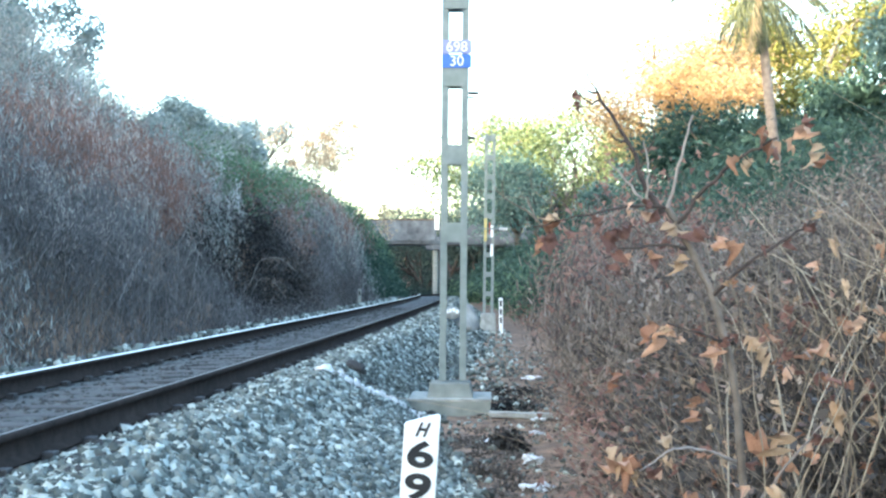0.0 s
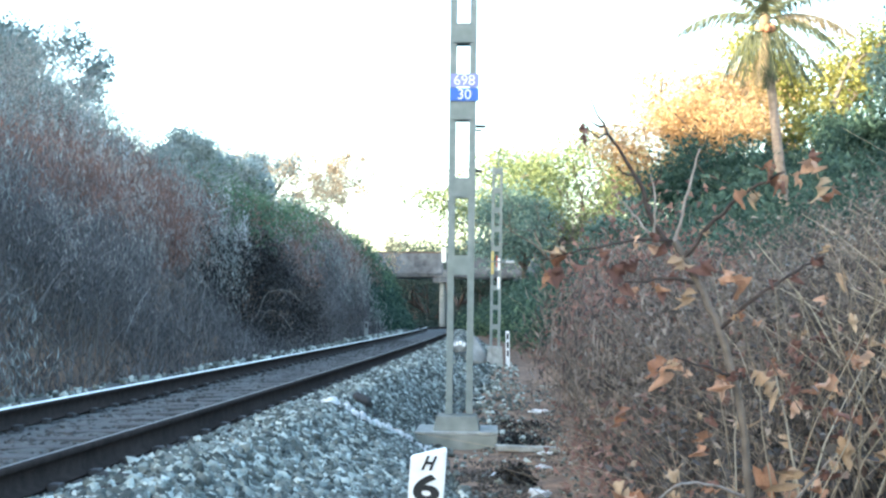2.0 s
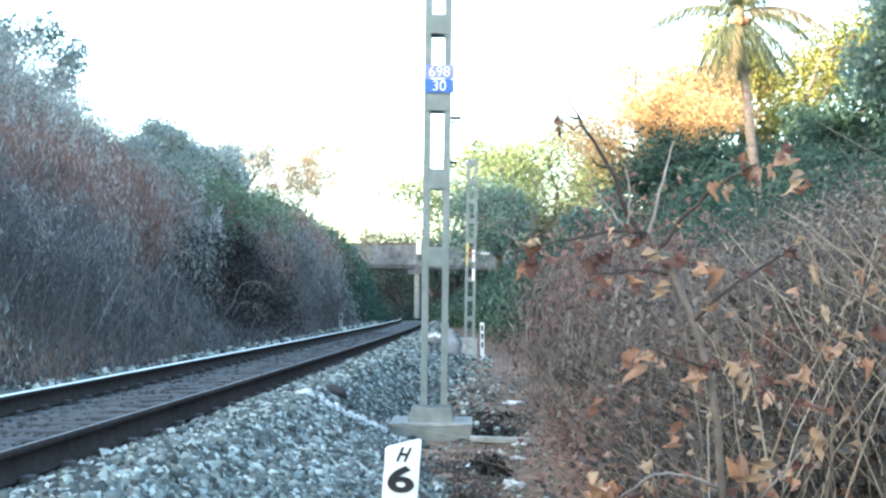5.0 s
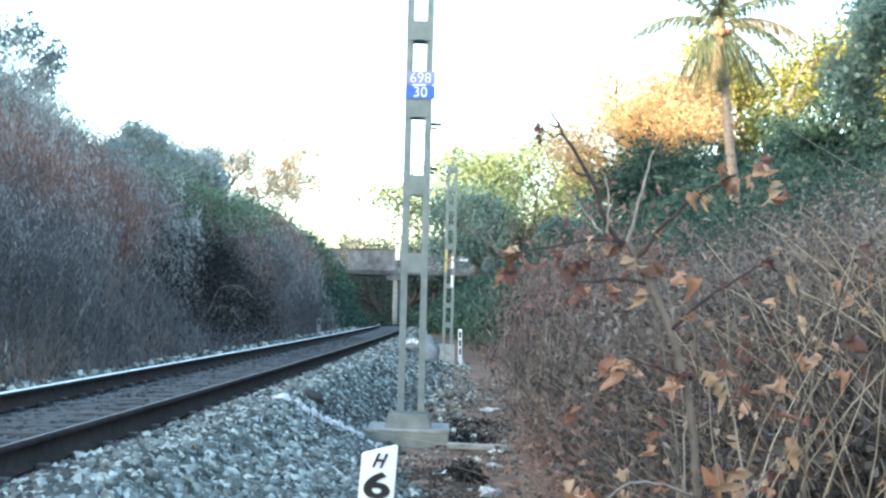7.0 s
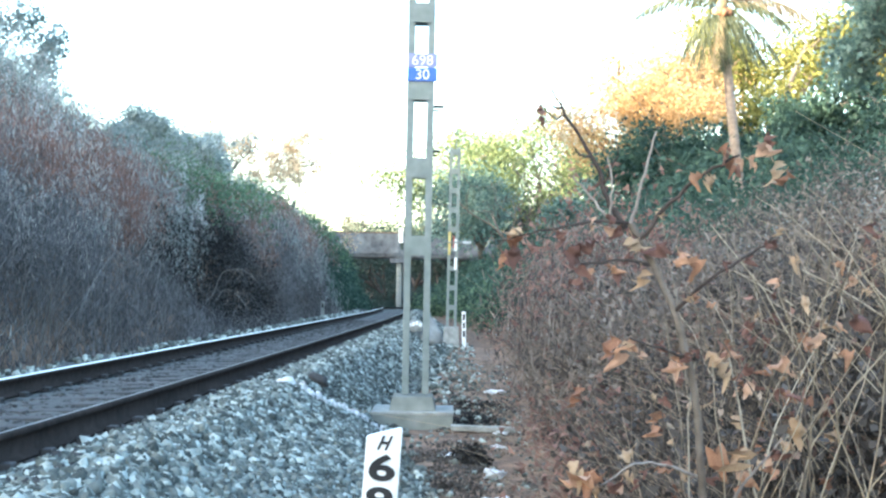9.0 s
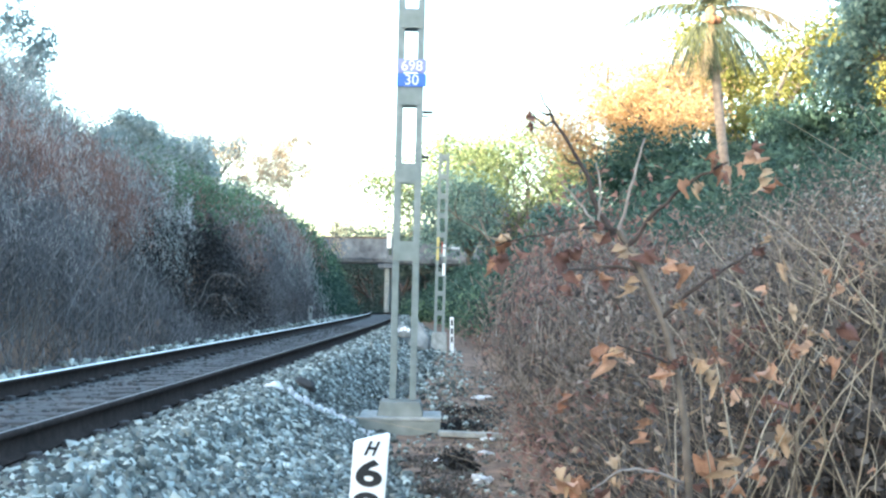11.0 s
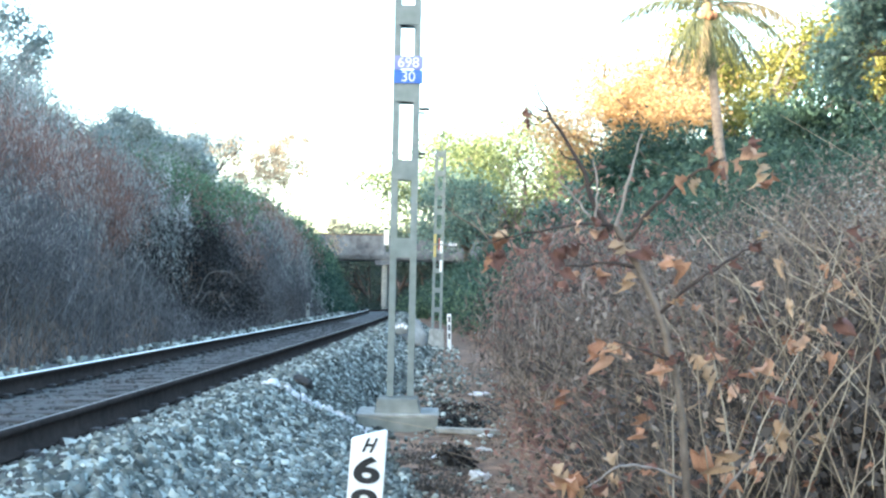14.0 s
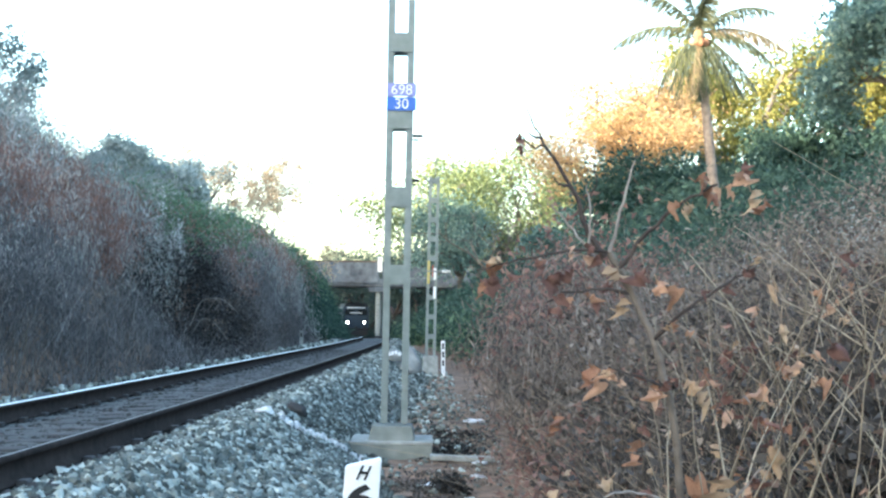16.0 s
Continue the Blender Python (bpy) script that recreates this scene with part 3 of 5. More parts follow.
# ---- the train ----
def locomotive():
    t = empty("locomotive", None, "dark blue diesel locomotive with white bands and lit headlamps", "locomotive")
    bm = bmesh.new()
    vs = box(bm, -1.52, 1.52, 0.25, 18.5, 1.05, 3.55, 0.12)
    part("body", bm, M_LOCO, t)
    bm = bmesh.new()
    box(bm, -1.4, 1.4, 0.4, 18.3, 3.5, 3.95, 0.2, taper=0.9)
    part("roof", bm, M_DARKMETAL, t)
    boxed("underframe", (-1.5, 1.5, 0.0, 18.7, 0.8, 1.06), M_BLACK, t, bevel=0.03)
    for s in (-1, 1):
        boxed("windscreen", (s * 0.75 - 0.55, s * 0.75 + 0.55, 0.22, 0.255, 2.55, 3.2), M_GLASS, t, "dark cab window", 0.02)
        lamp = rod("headlamp", (s * 0.97, 0.12, 1.75), (s * 0.97, 0.26, 1.75), 0.19, M_DARKMETAL, t)
        rod("lens", (s * 0.97, 0.10, 1.75), (s * 0.97, 0.125, 1.75), 0.11, M_LAMP, lamp, "lit lamp lens")
        bf = rod("buffer", (s * 0.98, -0.45, 1.08), (s * 0.98, 0.05, 1.08), 0.09, M_DARKMETAL, t)
        rod("buffer_head", (s * 0.98, -0.5, 1.08), (s * 0.98, -0.44, 1.08), 0.23, M_DARKMETAL, bf)
    boxed("white_band", (-1.05, 1.05, 0.235, 0.25, 3.36, 3.47), M_WHITE, t, "white painted band above the windows", 0.005)
    boxed("white_band", (-0.68, 0.68, 0.21, 0.25, 2.76, 2.86), M_WHITE, t, "shorter white band", 0.005)
    boxed("horn_bracket", (-0.1, 0.1, 0.4, 0.6, 3.9, 4.15), M_DARKMETAL, t, bevel=0.02)
    bm = bmesh.new()
    box(bm, -1.35, 1.35, -0.1, 0.15, 0.22, 0.8, 0.04)
    part("cattle_guard", bm, M_DARKMETAL, t)
    boxed("coupler", (-0.15, 0.15, -0.5, 0.1, 0.95, 1.25), M_DARKMETAL, t, bevel=0.04)
    for yb in (3.6, 14.9):
        bg = boxed("bogie", (-1.2, 1.2, yb - 2.2, yb + 2.2, 0.45, 0.82), M_BLACK, t, bevel=0.05)
        for d in (-1.7, 0, 1.7):
            for s in (-0.84, 0.84):
                rod("wheel", (s - 0.07, yb + d, 0.546), (s + 0.07, yb + d, 0.546), 0.545, M_DARKMETAL, bg, seg=24)
    return t


def loco_pose(t):
    y = 149.5 + 32.0 * (16 - t)
    q = min(y, 200)
    return pose(float(xc(y)), y, float(zt(y)), 0, 0, -math.degrees(math.atan(0.04335 - 2 * 5.06e-4 * q)))


# ---- plants ----
def limb(p, d, length, r, rng, depth, out, tips, spread, k=5, droop=0.0):
    """One tapering limb and those that fork from it."""
    pts = [np.array(p, float)]
    d = np.array(d, float) / np.linalg.norm(d)
    for i in range(k - 1):
        d = d + rng.normal(scale=0.13, size=3) + np.array([0, 0, 0.04 - droop])
        d /= np.linalg.norm(d)
        pts.append(pts[-1] + d * length / (k - 1))
    out.append((np.array(pts), np.linspace(r, r * 0.55, k)))
    if depth == 0:
        tips.append(pts[-1])
        tips.append(pts[-2])
        return
    for i in range(rng.integers(2, 4)):
        at = pts[rng.integers(k // 2, k)] if i else pts[-1]
        limb(at, d + rng.normal(scale=spread, size=3) * np.array([1, 1, 0.7]), length * rng.uniform(0.6, 0.85), r * 0.55, rng, depth - 1, out, tips, spread, k, droop)


def tree(x, y, z_top, trunk_h, length, r, leaf_mat, label, seed, clump=0.9, per=90, leaf=0.28, depth=3, spread=0.6, squash=0.75, bark=None, lean=(0, 0), z0=None, category="tree", hollow=0.3, sparse=0):
    """A forked trunk with tapering limbs, and clumps of folded leaves round the limb ends; scaled so that its top meets z_top."""
    rng = np.random.default_rng(seed)
    g = float(ground_z(x, y)) - 0.15 if z0 is None else z0
    out, tips = [], []
    base = np.array([0.0, 0, 0])
    limb(base, (lean[0], lean[1], 1), trunk_h, r, rng, 0, out, [], spread)
    fork = out[0][0][-1]
    for i in range(rng.integers(3, 5)):
        limb(fork, np.array([lean[0], lean[1], 0.8]) + rng.normal(scale=spread, size=3) * np.array([1, 1, 0.4]), length, r * 0.6, rng, depth - 1, out, tips, spread)
    tips = np.array(tips)
    s = (z_top - g) / (tips[:, 2].max() + clump * squash)
    top = empty("tree", pose(x, y, g), label, category)
    v, f = tubes(np.array([o[0] for o in out]) * s, np.array([o[1] for o in out]) * s, 6)
    placed("trunk", mesh_of("trunk", v, f, bark or M_BARK, True), top)
    if sparse:
        ends = [o for o in out if o[1][0] < r * 0.55 ** (depth - 1)]
        c = np.concatenate([np.stack([np.interp(rng.uniform(0.2, 4, sparse), np.arange(5), o[0][:, j]) for j in range(3)], -1) for o in ends]) * s
        c = c + rng.normal(scale=leaf * 1.1, size=c.shape)
        v, f = leaves(c, leaf, leaf * 0.6, rng)
        placed("crown", mesh_of("crown", v, f, leaf_mat), top)
    elif per:
        c = blobs(tips * s, rng.uniform(0.6, 1.2, len(tips)) * clump * s, per, rng, squash, hollow)
        v, f = leaves(c, leaf * 1.15, leaf * 0.85, rng, tri=True)
        placed("crown", mesh_of("crown", v, f, leaf_mat), top)
    return top


def palm(x, y, z0, x1, z1):
    rng = np.random.default_rng(8)
    top = empty("coconut_palm", pose(x, y, z0), "tall coconut palm with a pale leaning trunk and drooping fronds", "palm")
    k = 26
    s = np.linspace(0, 1, k)
    path = np.stack([(x1 - x) * (s * 1.25 - 0.25 * s * s), 0 * s, (z1 - z0) * s], -1)
    rad = 0.20 - 0.07 * s + 0.012 * (np.arange(k) % 2) + 0.10 * np.exp(-s * 14)
    v, f = tubes(path[None], rad[None], 10)
    placed("trunk", mesh_of("trunk", v, f, M_PALMBARK, True), top)
    head = path[-1]
    # direction round the crown, start slope, length, droop, dryness
    spec = [(182, 22, 3.3, 0.75, 0), (168, 58, 3.2, 0.75, 0), (140, 78, 2.6, 0.5, 0), (50, 75, 2.6, 0.5, 0), (14, 48, 3.3, 0.75, 0), (0, 20, 3.3, 0.7, 1), (352, 8, 3.0, 0.8, 0),
            (-12, -30, 2.9, 0.5, 0), (-30, -52, 2.6, 0.35, 0), (196, -52, 2.5, 0.4, 0), (235, -68, 2.5, 0.3, 1), (300, -72, 2.3, 0.3, 0), (90, 45, 2.4, 0.9, 0), (270, 60, 2.2, 0.8, 0), (258, -80, 2.5, 0.2, 0), (208, -60, 2.7, 0.3, 0), (332, -62, 2.6, 0.3, 0), (346, -46, 2.8, 0.4, 0), (186, -38, 2.6, 0.6, 0)]
    for az, up, ln, droop, dry in spec:
        fr_v, fr_f, n0 = [], [], 0
        a, e = radians(az), radians(up)
        d = np.array([math.cos(a) * math.cos(e), math.sin(a) * math.cos(e), math.sin(e)])
        pts, p = [], head.copy()
        for i in range(14):
            pts.append(p.copy())
            p = p + d * ln / 13
            d = d + np.array([0, 0, -droop * 0.13])
            d /= np.linalg.norm(d)
        pts = np.array(pts)
        v, f = tubes(pts[None], np.linspace(0.035, 0.008, 14)[None], 4)
        fr_v.append(v), fr_f.append(f)
        n0 += len(v)
        tan = np.gradient(pts, axis=0)
        tan /= np.linalg.norm(tan, axis=1, keepdims=True)
        side = np.cross(tan, [0, 0, 1.0])
        side /= np.linalg.norm(side, axis=1, keepdims=True) + 1e-6
        for sgn in (-1, 1):
            tt = np.linspace(0.12, 0.99, 44)
            o = np.stack([np.interp(tt * 13, np.arange(14), pts[:, j]) for j in range(3)], -1)
            sd = np.stack([np.interp(tt * 13, np.arange(14), side[:, j]) for j in range(3)], -1) * sgn
            tn = np.stack([np.interp(tt * 13, np.arange(14), tan[:, j]) for j in range(3)], -1)
            L = (0.75 * np.sin(np.pi * (0.12 + 0.82 * tt)) * rng.uniform(0.75, 1.1, 44))[:, None]
            dirn = sd * 0.6 + tn * 0.55 + np.array([0, 0, -0.75]) + rng.normal(scale=0.1, size=(44, 3))
            dirn /= np.linalg.norm(dirn, axis=1, keepdims=True)
            w = tn * 0.03
            q = np.stack([o - w, o + w, o + dirn * L * 0.55 + w * 0.9, o + dirn * L * 0.55 - w * 0.9], 1)
            q2 = np.stack([o + dirn * L * 0.55 - w * 0.9, o + dirn * L * 0.55 + w * 0.9, o + dirn * L + w * 0.15 + np.array([0, 0, -0.06]), o + dirn * L - w * 0.15 + np.array([0, 0, -0.06])], 1)
            for qq in (q, q2):
                fr_v.append(qq.reshape(-1, 3))
                fr_f.append(np.arange(44 * 4).reshape(-1, 4) + n0)
                n0 += 44 * 4
        placed("frond", mesh_of("frond", np.concatenate(fr_v), np.concatenate(fr_f), M_DRYFROND if dry else M_FROND), top, "dry yellowed frond" if dry else "")
    for i in range(9):
        a = i * 2.4
        bm = bmesh.new()
        bmesh.ops.create_icosphere(bm, subdivisions=2, radius=0.13, matrix=Matrix.Translation(Vector(head) + Vector((0.25 * math.cos(a), 0.25 * math.sin(a), -0.25 - 0.05 * (i % 3)))) @ Matrix.Diagonal((1, 1, 1.2, 1)))
        part("coconut", bm, M_ORANGELEAF, top, "orange-brown coconut", True)
    bm = bmesh.new()
    bmesh.ops.create_icosphere(bm, subdivisions=2, radius=0.20, matrix=Matrix.Translation(Vector(head)) @ Matrix.Diagonal((1, 1, 1.5, 1)))
    part("crown_shaft", bm, M_DRYFROND, top, "fibrous orange-brown leaf bases", True)


def stalks(name, n, ur, yr, ln, rad, mat, label, seed, lean=0.25, k=4, ypow=1.0, curve=0.25, keep=None, cat="scrub", toward=(0, 0)):
    """Dry stems standing on the bank, as one mesh."""
    rng = np.random.default_rng(seed)
    u = rng.uniform(*ur, n)
    y = yr[0] + (yr[1] - yr[0]) * rng.random(n) ** ypow
    if keep is not None:
        ok = keep(u, y, rng)
        u, y = u[ok], y[ok]
    n = len(u)
    x = u + xc(y)
    z = ground_z(x, y) - 0.05
    d = rng.normal(scale=lean, size=(n, 3)) + np.array([toward[0], toward[1], 0])
    d[:, 2] = 1
    d /= np.linalg.norm(d, axis=1, keepdims=True)
    bend = rng.normal(scale=curve, size=(n, 3))
    L = ln * rng.uniform(0.45, 1.2, n)
    s = np.linspace(0, 1, k)
    p = np.stack([x, y, z], -1)[:, None] + d[:, None] * (L[:, None] * s)[..., None] + bend[:, None] * (L[:, None] * s ** 2)[..., None] * np.array([1, 1, 0.4])
    r = rad * rng.uniform(0.6, 1.4, n)[:, None] * np.linspace(1, 0.35, k)
    v, f = tubes(p, r, 3)
    tagged(placed(name, mesh_of(name, v, f, mat)), label, cat, kind="stuff")
    return p


def thicket(name, n, ur, yr, radius, per, leaf, mat, label, seed, lift=0.3, ypow=1.0, keep=None, cat="scrub", squash=0.9, grow=0.0, hollow=0.45, blade=0):
    """Low leafy mounds covering the bank, as one mesh of small leaves."""
    rng = np.random.default_rng(seed)
    u = rng.uniform(*ur, n)
    y = yr[0] + (yr[1] - yr[0]) * rng.random(n) ** ypow
    if keep is not None:
        ok = keep(u, y, rng)
        u, y = u[ok], y[ok]
    x = u + xc(y)
    R = radius * rng.uniform(0.5, 1.35, len(u))
    c = np.stack([x, y, ground_z(x, y) + R * lift], -1)
    p = blobs(c, R, per, rng, squash, hollow)
    p = p[p[:, 2] > ground_z(p[:, 0], p[:, 1]) - 0.05]
    scale = leaf * (1 + grow * np.clip(p[:, 1] - 20, 0, 120) / 20)
    far = yr[0] > 8
    if blade:
        v, f = leaves(p, scale * blade, scale * 0.42, rng, up=2.2, tri=True)
        tagged(placed(name, mesh_of(name, v, f, mat)), label, cat, kind="stuff")
        return
    v, f = leaves(p, scale * (1.15 if far else 1), scale * (0.8 if far else 0.55), rng, up=0.5, tri=far)
    tagged(placed(name, mesh_of(name, v, f, mat)), label, cat, kind="stuff")


def left_bank():
    def patch(a, b, c, cut):
        return lambda u, y, rng: (np.sin(y * a + u * 0.5 + c) + np.sin(y * a * 2.3 + u * b) + rng.normal(scale=0.6, size=len(u))) > cut

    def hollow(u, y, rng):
        # recess low in the bank, open towards the track; black leaves paint its shade
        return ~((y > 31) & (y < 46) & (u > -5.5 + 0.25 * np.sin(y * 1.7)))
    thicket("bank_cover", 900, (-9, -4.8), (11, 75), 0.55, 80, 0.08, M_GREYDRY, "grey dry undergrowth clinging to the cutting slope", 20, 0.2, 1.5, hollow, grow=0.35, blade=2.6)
    thicket("dark_undergrowth", 1300, (-5.0, -3.1), (10.5, 92), 0.5, 90, 0.07, M_SLATEDRY, "dark grassy undergrowth at the foot of the bank", 30, 0.35, 1.5, grow=0.35, squash=1.2, blade=2.6)
    thicket("dry_scrub", 150, (-7.4, -4.3), (11, 92), 1.2, 560, 0.058, M_DRYLIGHT, "dense mounds of dry scrub with leaves lightened to brighten the shaded slope", 21, 0.35, 1.4, hollow, grow=0.35, squash=1.15, hollow=0.7, blade=2.6)
    thicket("dead_creeper", 330, (-7.4, -4.6), (16, 84), 0.95, 560, 0.062, M_REDDRY, "rust-brown dead creeper hanging over the bank", 22, 0.75, 1.3, lambda u, y, rng: patch(0.35, 0.7, 0.5, -0.6)(u, y, rng) & hollow(u, y, rng), grow=0.35, squash=0.9, hollow=0.7, blade=2.6)
    thicket("brown_scrub", 110, (-5.6, -3.9), (11, 26), 0.8, 460, 0.056, M_SLATEDRY, "shaded slate-grey scrub low on the bank", 64, 0.5, 1.0, grow=0.3, squash=1.2, hollow=0.6, blade=2.2)
    thicket("brown_scrub", 90, (-5.4, -3.7), (43, 70), 0.8, 400, 0.064, M_SLATEDRY, "shaded grey scrub beside the dark hollow", 65, 0.5, 1.0, grow=0.3, squash=1.2, hollow=0.6, blade=2.2)
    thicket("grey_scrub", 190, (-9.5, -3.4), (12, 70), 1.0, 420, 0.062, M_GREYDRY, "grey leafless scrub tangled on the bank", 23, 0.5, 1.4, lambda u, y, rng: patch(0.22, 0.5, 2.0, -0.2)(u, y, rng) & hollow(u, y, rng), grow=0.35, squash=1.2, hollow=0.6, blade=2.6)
    thicket("green_creeper", 330, (-9.0, -4.3), (42, 146), 1.4, 420, 0.12, M_GREEN, "green leafy creeper covering the top of the bank", 24, 0.45, 1.2, lambda u, y, rng: u < -6.1 + np.clip((y - 66) / 18, 0, 1) * 2.1 + 0.3 * rng.normal(size=len(u)), grow=0.25, cat="creeper", hollow=0.7)
    thicket("green_undergrowth", 330, (-6.0, -3.0), (72, 146), 1.2, 320, 0.12, M_DKGREEN, "dark green undergrowth at the foot of the bank", 25, 0.6, 1.0, grow=0.25, hollow=0.65)
    thicket("far_undergrowth", 420, (-11, -2.9), (150, 235), 1.3, 90, 0.3, M_WOODSHADE, "undergrowth darkened to paint the shade beyond the bridge", 27, 0.5)
    thicket("dusty_bushes", 260, (-11.5, -6.3), (17, 75), 0.95, 330, 0.085, M_BLUEGREEN, "grey-green bushes paled for haze along the top of the bank", 26, 1.0, 1.2, patch(0.3, 0.4, 1.0, -0.5), grow=0.3, hollow=0.3, squash=1.3)
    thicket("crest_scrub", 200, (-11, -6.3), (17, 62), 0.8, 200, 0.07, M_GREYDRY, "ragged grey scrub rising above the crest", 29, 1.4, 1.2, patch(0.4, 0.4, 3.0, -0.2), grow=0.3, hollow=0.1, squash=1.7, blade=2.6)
    thicket("crest_thicket", 46, (-11.2, -7.8), (30, 40), 1.1, 1000, 0.07, M_DRYLIGHT, "tall grey-brown scrub on the crest under the trees", 69, 1.5, 1.0, squash=1.4, hollow=0.2, blade=2.2)
    thicket("crest_greens", 30, (-10.6, -7.4), (30, 40), 0.9, 500, 0.08, M_BLUEGREEN, "green bushes paled for haze on the crest under the trees", 70, 1.6, 1.0, squash=1.3, hollow=0.3)
    thicket("crest_creeper", 190, (-8.6, -6.0), (46, 92), 0.95, 380, 0.12, M_GREEN, "green creeper spilling over the crest", 40, 0.9, 1.0, grow=0.2, cat="creeper", hollow=0.5)
    thicket("charred_scrub", 110, (-5.8, -3.6), (32.5, 45), 0.85, 300, 0.09, M_SOOTSHADE, "black scrub painting the shade in a hollow of the bank", 38, 0.5, 1.0, squash=1.2, hollow=0.4)
    thicket("singed_scrub", 60, (-5.2, -3.4), (41, 56), 0.7, 420, 0.06, M_DRYDARK, "dark scrub beside the hollow", 66, 0.6, 1.0, squash=1.2, hollow=0.5, blade=2.2)
    thicket("pale_scraps", 14, (-5.6, -4.3), (20, 31), 0.15, 24, 0.05, M_PLUME, "pale dry leaves caught in the scrub", 39, 6.5, 1.0, cat="leaves", hollow=0.1)
    thicket("crest_bushes", 60, (-10.0, -6.6), (23, 50), 1.05, 520, 0.07, M_BLUEGREEN, "tall green bushes paled for haze on the crest of the bank", 36, 1.35, 1.0, hollow=0.25, squash=1.35)
    thicket("crest_brambles", 40, (-10.0, -6.4), (22, 52), 0.8, 420, 0.06, M_DRYDARK, "dark brambles among the bushes on the crest", 37, 1.7, 1.0, hollow=0.2, squash=1.4)
    stalks("crest_twigs", 2000, (-11.5, -6.2), (15, 60), 2.3, 0.009, M_STALK, "bare grey twigs rising above the crest of the bank", 28, 0.35, 5, 1.2, 0.4)
    stalks("dry_stalks", 7500, (-9.0, -3.2), (11, 60), 1.25, 0.006, M_STALK, "grey dry grass stalks standing on the bank", 31, 0.22, 3, 1.5, 0.25, hollow)
    stalks("dry_twigs", 1800, (-9.0, -3.4), (12, 55), 1.5, 0.010, M_STALK, "bare twigs reaching out of the scrub", 32, 0.45, 5, 1.4, 0.4, hollow)
    p = stalks("tall_grass", 1500, (-10.0, -5.4), (16, 62), 1.7, 0.006, M_STALK, "tall dry grass along the top of the bank", 33, 0.12, 4, 1.3, 0.12)
    rng = np.random.default_rng(34)
    tip = p[:, -1]
    pick = tip[(np.sin(tip[:, 1] * 0.5) + rng.normal(scale=0.5, size=len(tip))) > 0.9]
    c = np.repeat(pick, 40, 0) + rng.normal(size=(len(pick) * 40, 3)) * np.array([0.06, 0.06, 0.24])
    v, f = leaves(c, 0.14, 0.035, rng, up=2.0)
    tagged(placed("grass_plumes", mesh_of("grass_plumes", v, f, M_PLUME)), "silvery feathery grass plumes above the bank", "grass", kind="stuff")
    # dry palm fronds arching out of the hollow
    for seed, pts in ((67, ((-7.0, 38, 0.5), (-6.7, 37.8, 1.25), (-6.05, 37.6, 1.32), (-5.55, 37.5, 0.9))), (68, ((-6.95, 37.5, 0.0), (-6.6, 37.3, 0.72), (-6.2, 37.2, 0.66), (-5.75, 37.0, 0.1)))):
        arching_frond(np.array(pts), seed)
    # far side verge
    stones("verge_stones", 1100, (-2.5, -1.8), (8, 75), 0.055, M_STONE, "pale ballast stones spilled beyond the far rail", 35, 0.3, 1.3)


def arching_frond(ctrl, seed):
    """A dead frond: a bowed rib with short drooping leaflets on both sides."""
    rng = np.random.default_rng(seed)
    o = ctrl[0]
    t = np.linspace(0, 3, 16)
    q = np.stack([np.interp(t, np.arange(4), ctrl[:, j] - o[j]) for j in range(3)], -1)
    for i in range(3):
        q[1:-1] = (q[:-2] + 2 * q[1:-1] + q[2:]) / 4
    frond = empty("dead_frond", pose(*o), "pale dead frond arching out of the dark scrub", "frond")
    v, f = tubes(q[None], np.linspace(0.022, 0.010, 16)[None], 5)
    placed("rib", mesh_of("rib", v, f, M_STALK, True), frond)
    c = np.stack([np.interp(rng.uniform(6, 15, 110), np.arange(16), q[:, j]) for j in range(3)], -1) + rng.normal(scale=0.03, size=(110, 3)) + np.array([0, 0, -0.05])
    v, f = leaves(c, 0.18, 0.022, rng, up=1.6)
    tagged(placed("blade", mesh_of("blade", v, f, M_DRYLEAF), frond), kind="stuff")


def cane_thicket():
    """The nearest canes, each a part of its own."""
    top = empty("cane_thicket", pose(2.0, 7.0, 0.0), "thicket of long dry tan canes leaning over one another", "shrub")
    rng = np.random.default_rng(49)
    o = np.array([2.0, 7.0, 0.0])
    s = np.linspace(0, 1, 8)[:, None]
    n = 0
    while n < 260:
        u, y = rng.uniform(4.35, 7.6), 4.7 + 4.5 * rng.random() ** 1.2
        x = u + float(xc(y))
        # roots are kept right of a line of sight from the camera
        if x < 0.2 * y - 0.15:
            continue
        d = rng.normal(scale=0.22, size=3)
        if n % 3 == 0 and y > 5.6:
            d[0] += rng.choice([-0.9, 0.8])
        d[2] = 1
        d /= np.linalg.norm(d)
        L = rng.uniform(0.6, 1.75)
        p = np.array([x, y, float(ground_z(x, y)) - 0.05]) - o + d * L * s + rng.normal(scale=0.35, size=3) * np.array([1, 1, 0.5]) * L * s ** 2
        # drop canes whose tips reach too high or far left in the camera's view
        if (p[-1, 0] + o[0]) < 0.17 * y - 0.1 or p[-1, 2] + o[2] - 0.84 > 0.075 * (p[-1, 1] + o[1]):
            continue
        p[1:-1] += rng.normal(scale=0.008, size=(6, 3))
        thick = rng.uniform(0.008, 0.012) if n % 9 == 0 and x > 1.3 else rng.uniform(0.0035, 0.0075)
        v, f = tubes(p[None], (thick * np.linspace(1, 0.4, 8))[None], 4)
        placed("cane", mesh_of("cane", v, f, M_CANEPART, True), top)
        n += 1


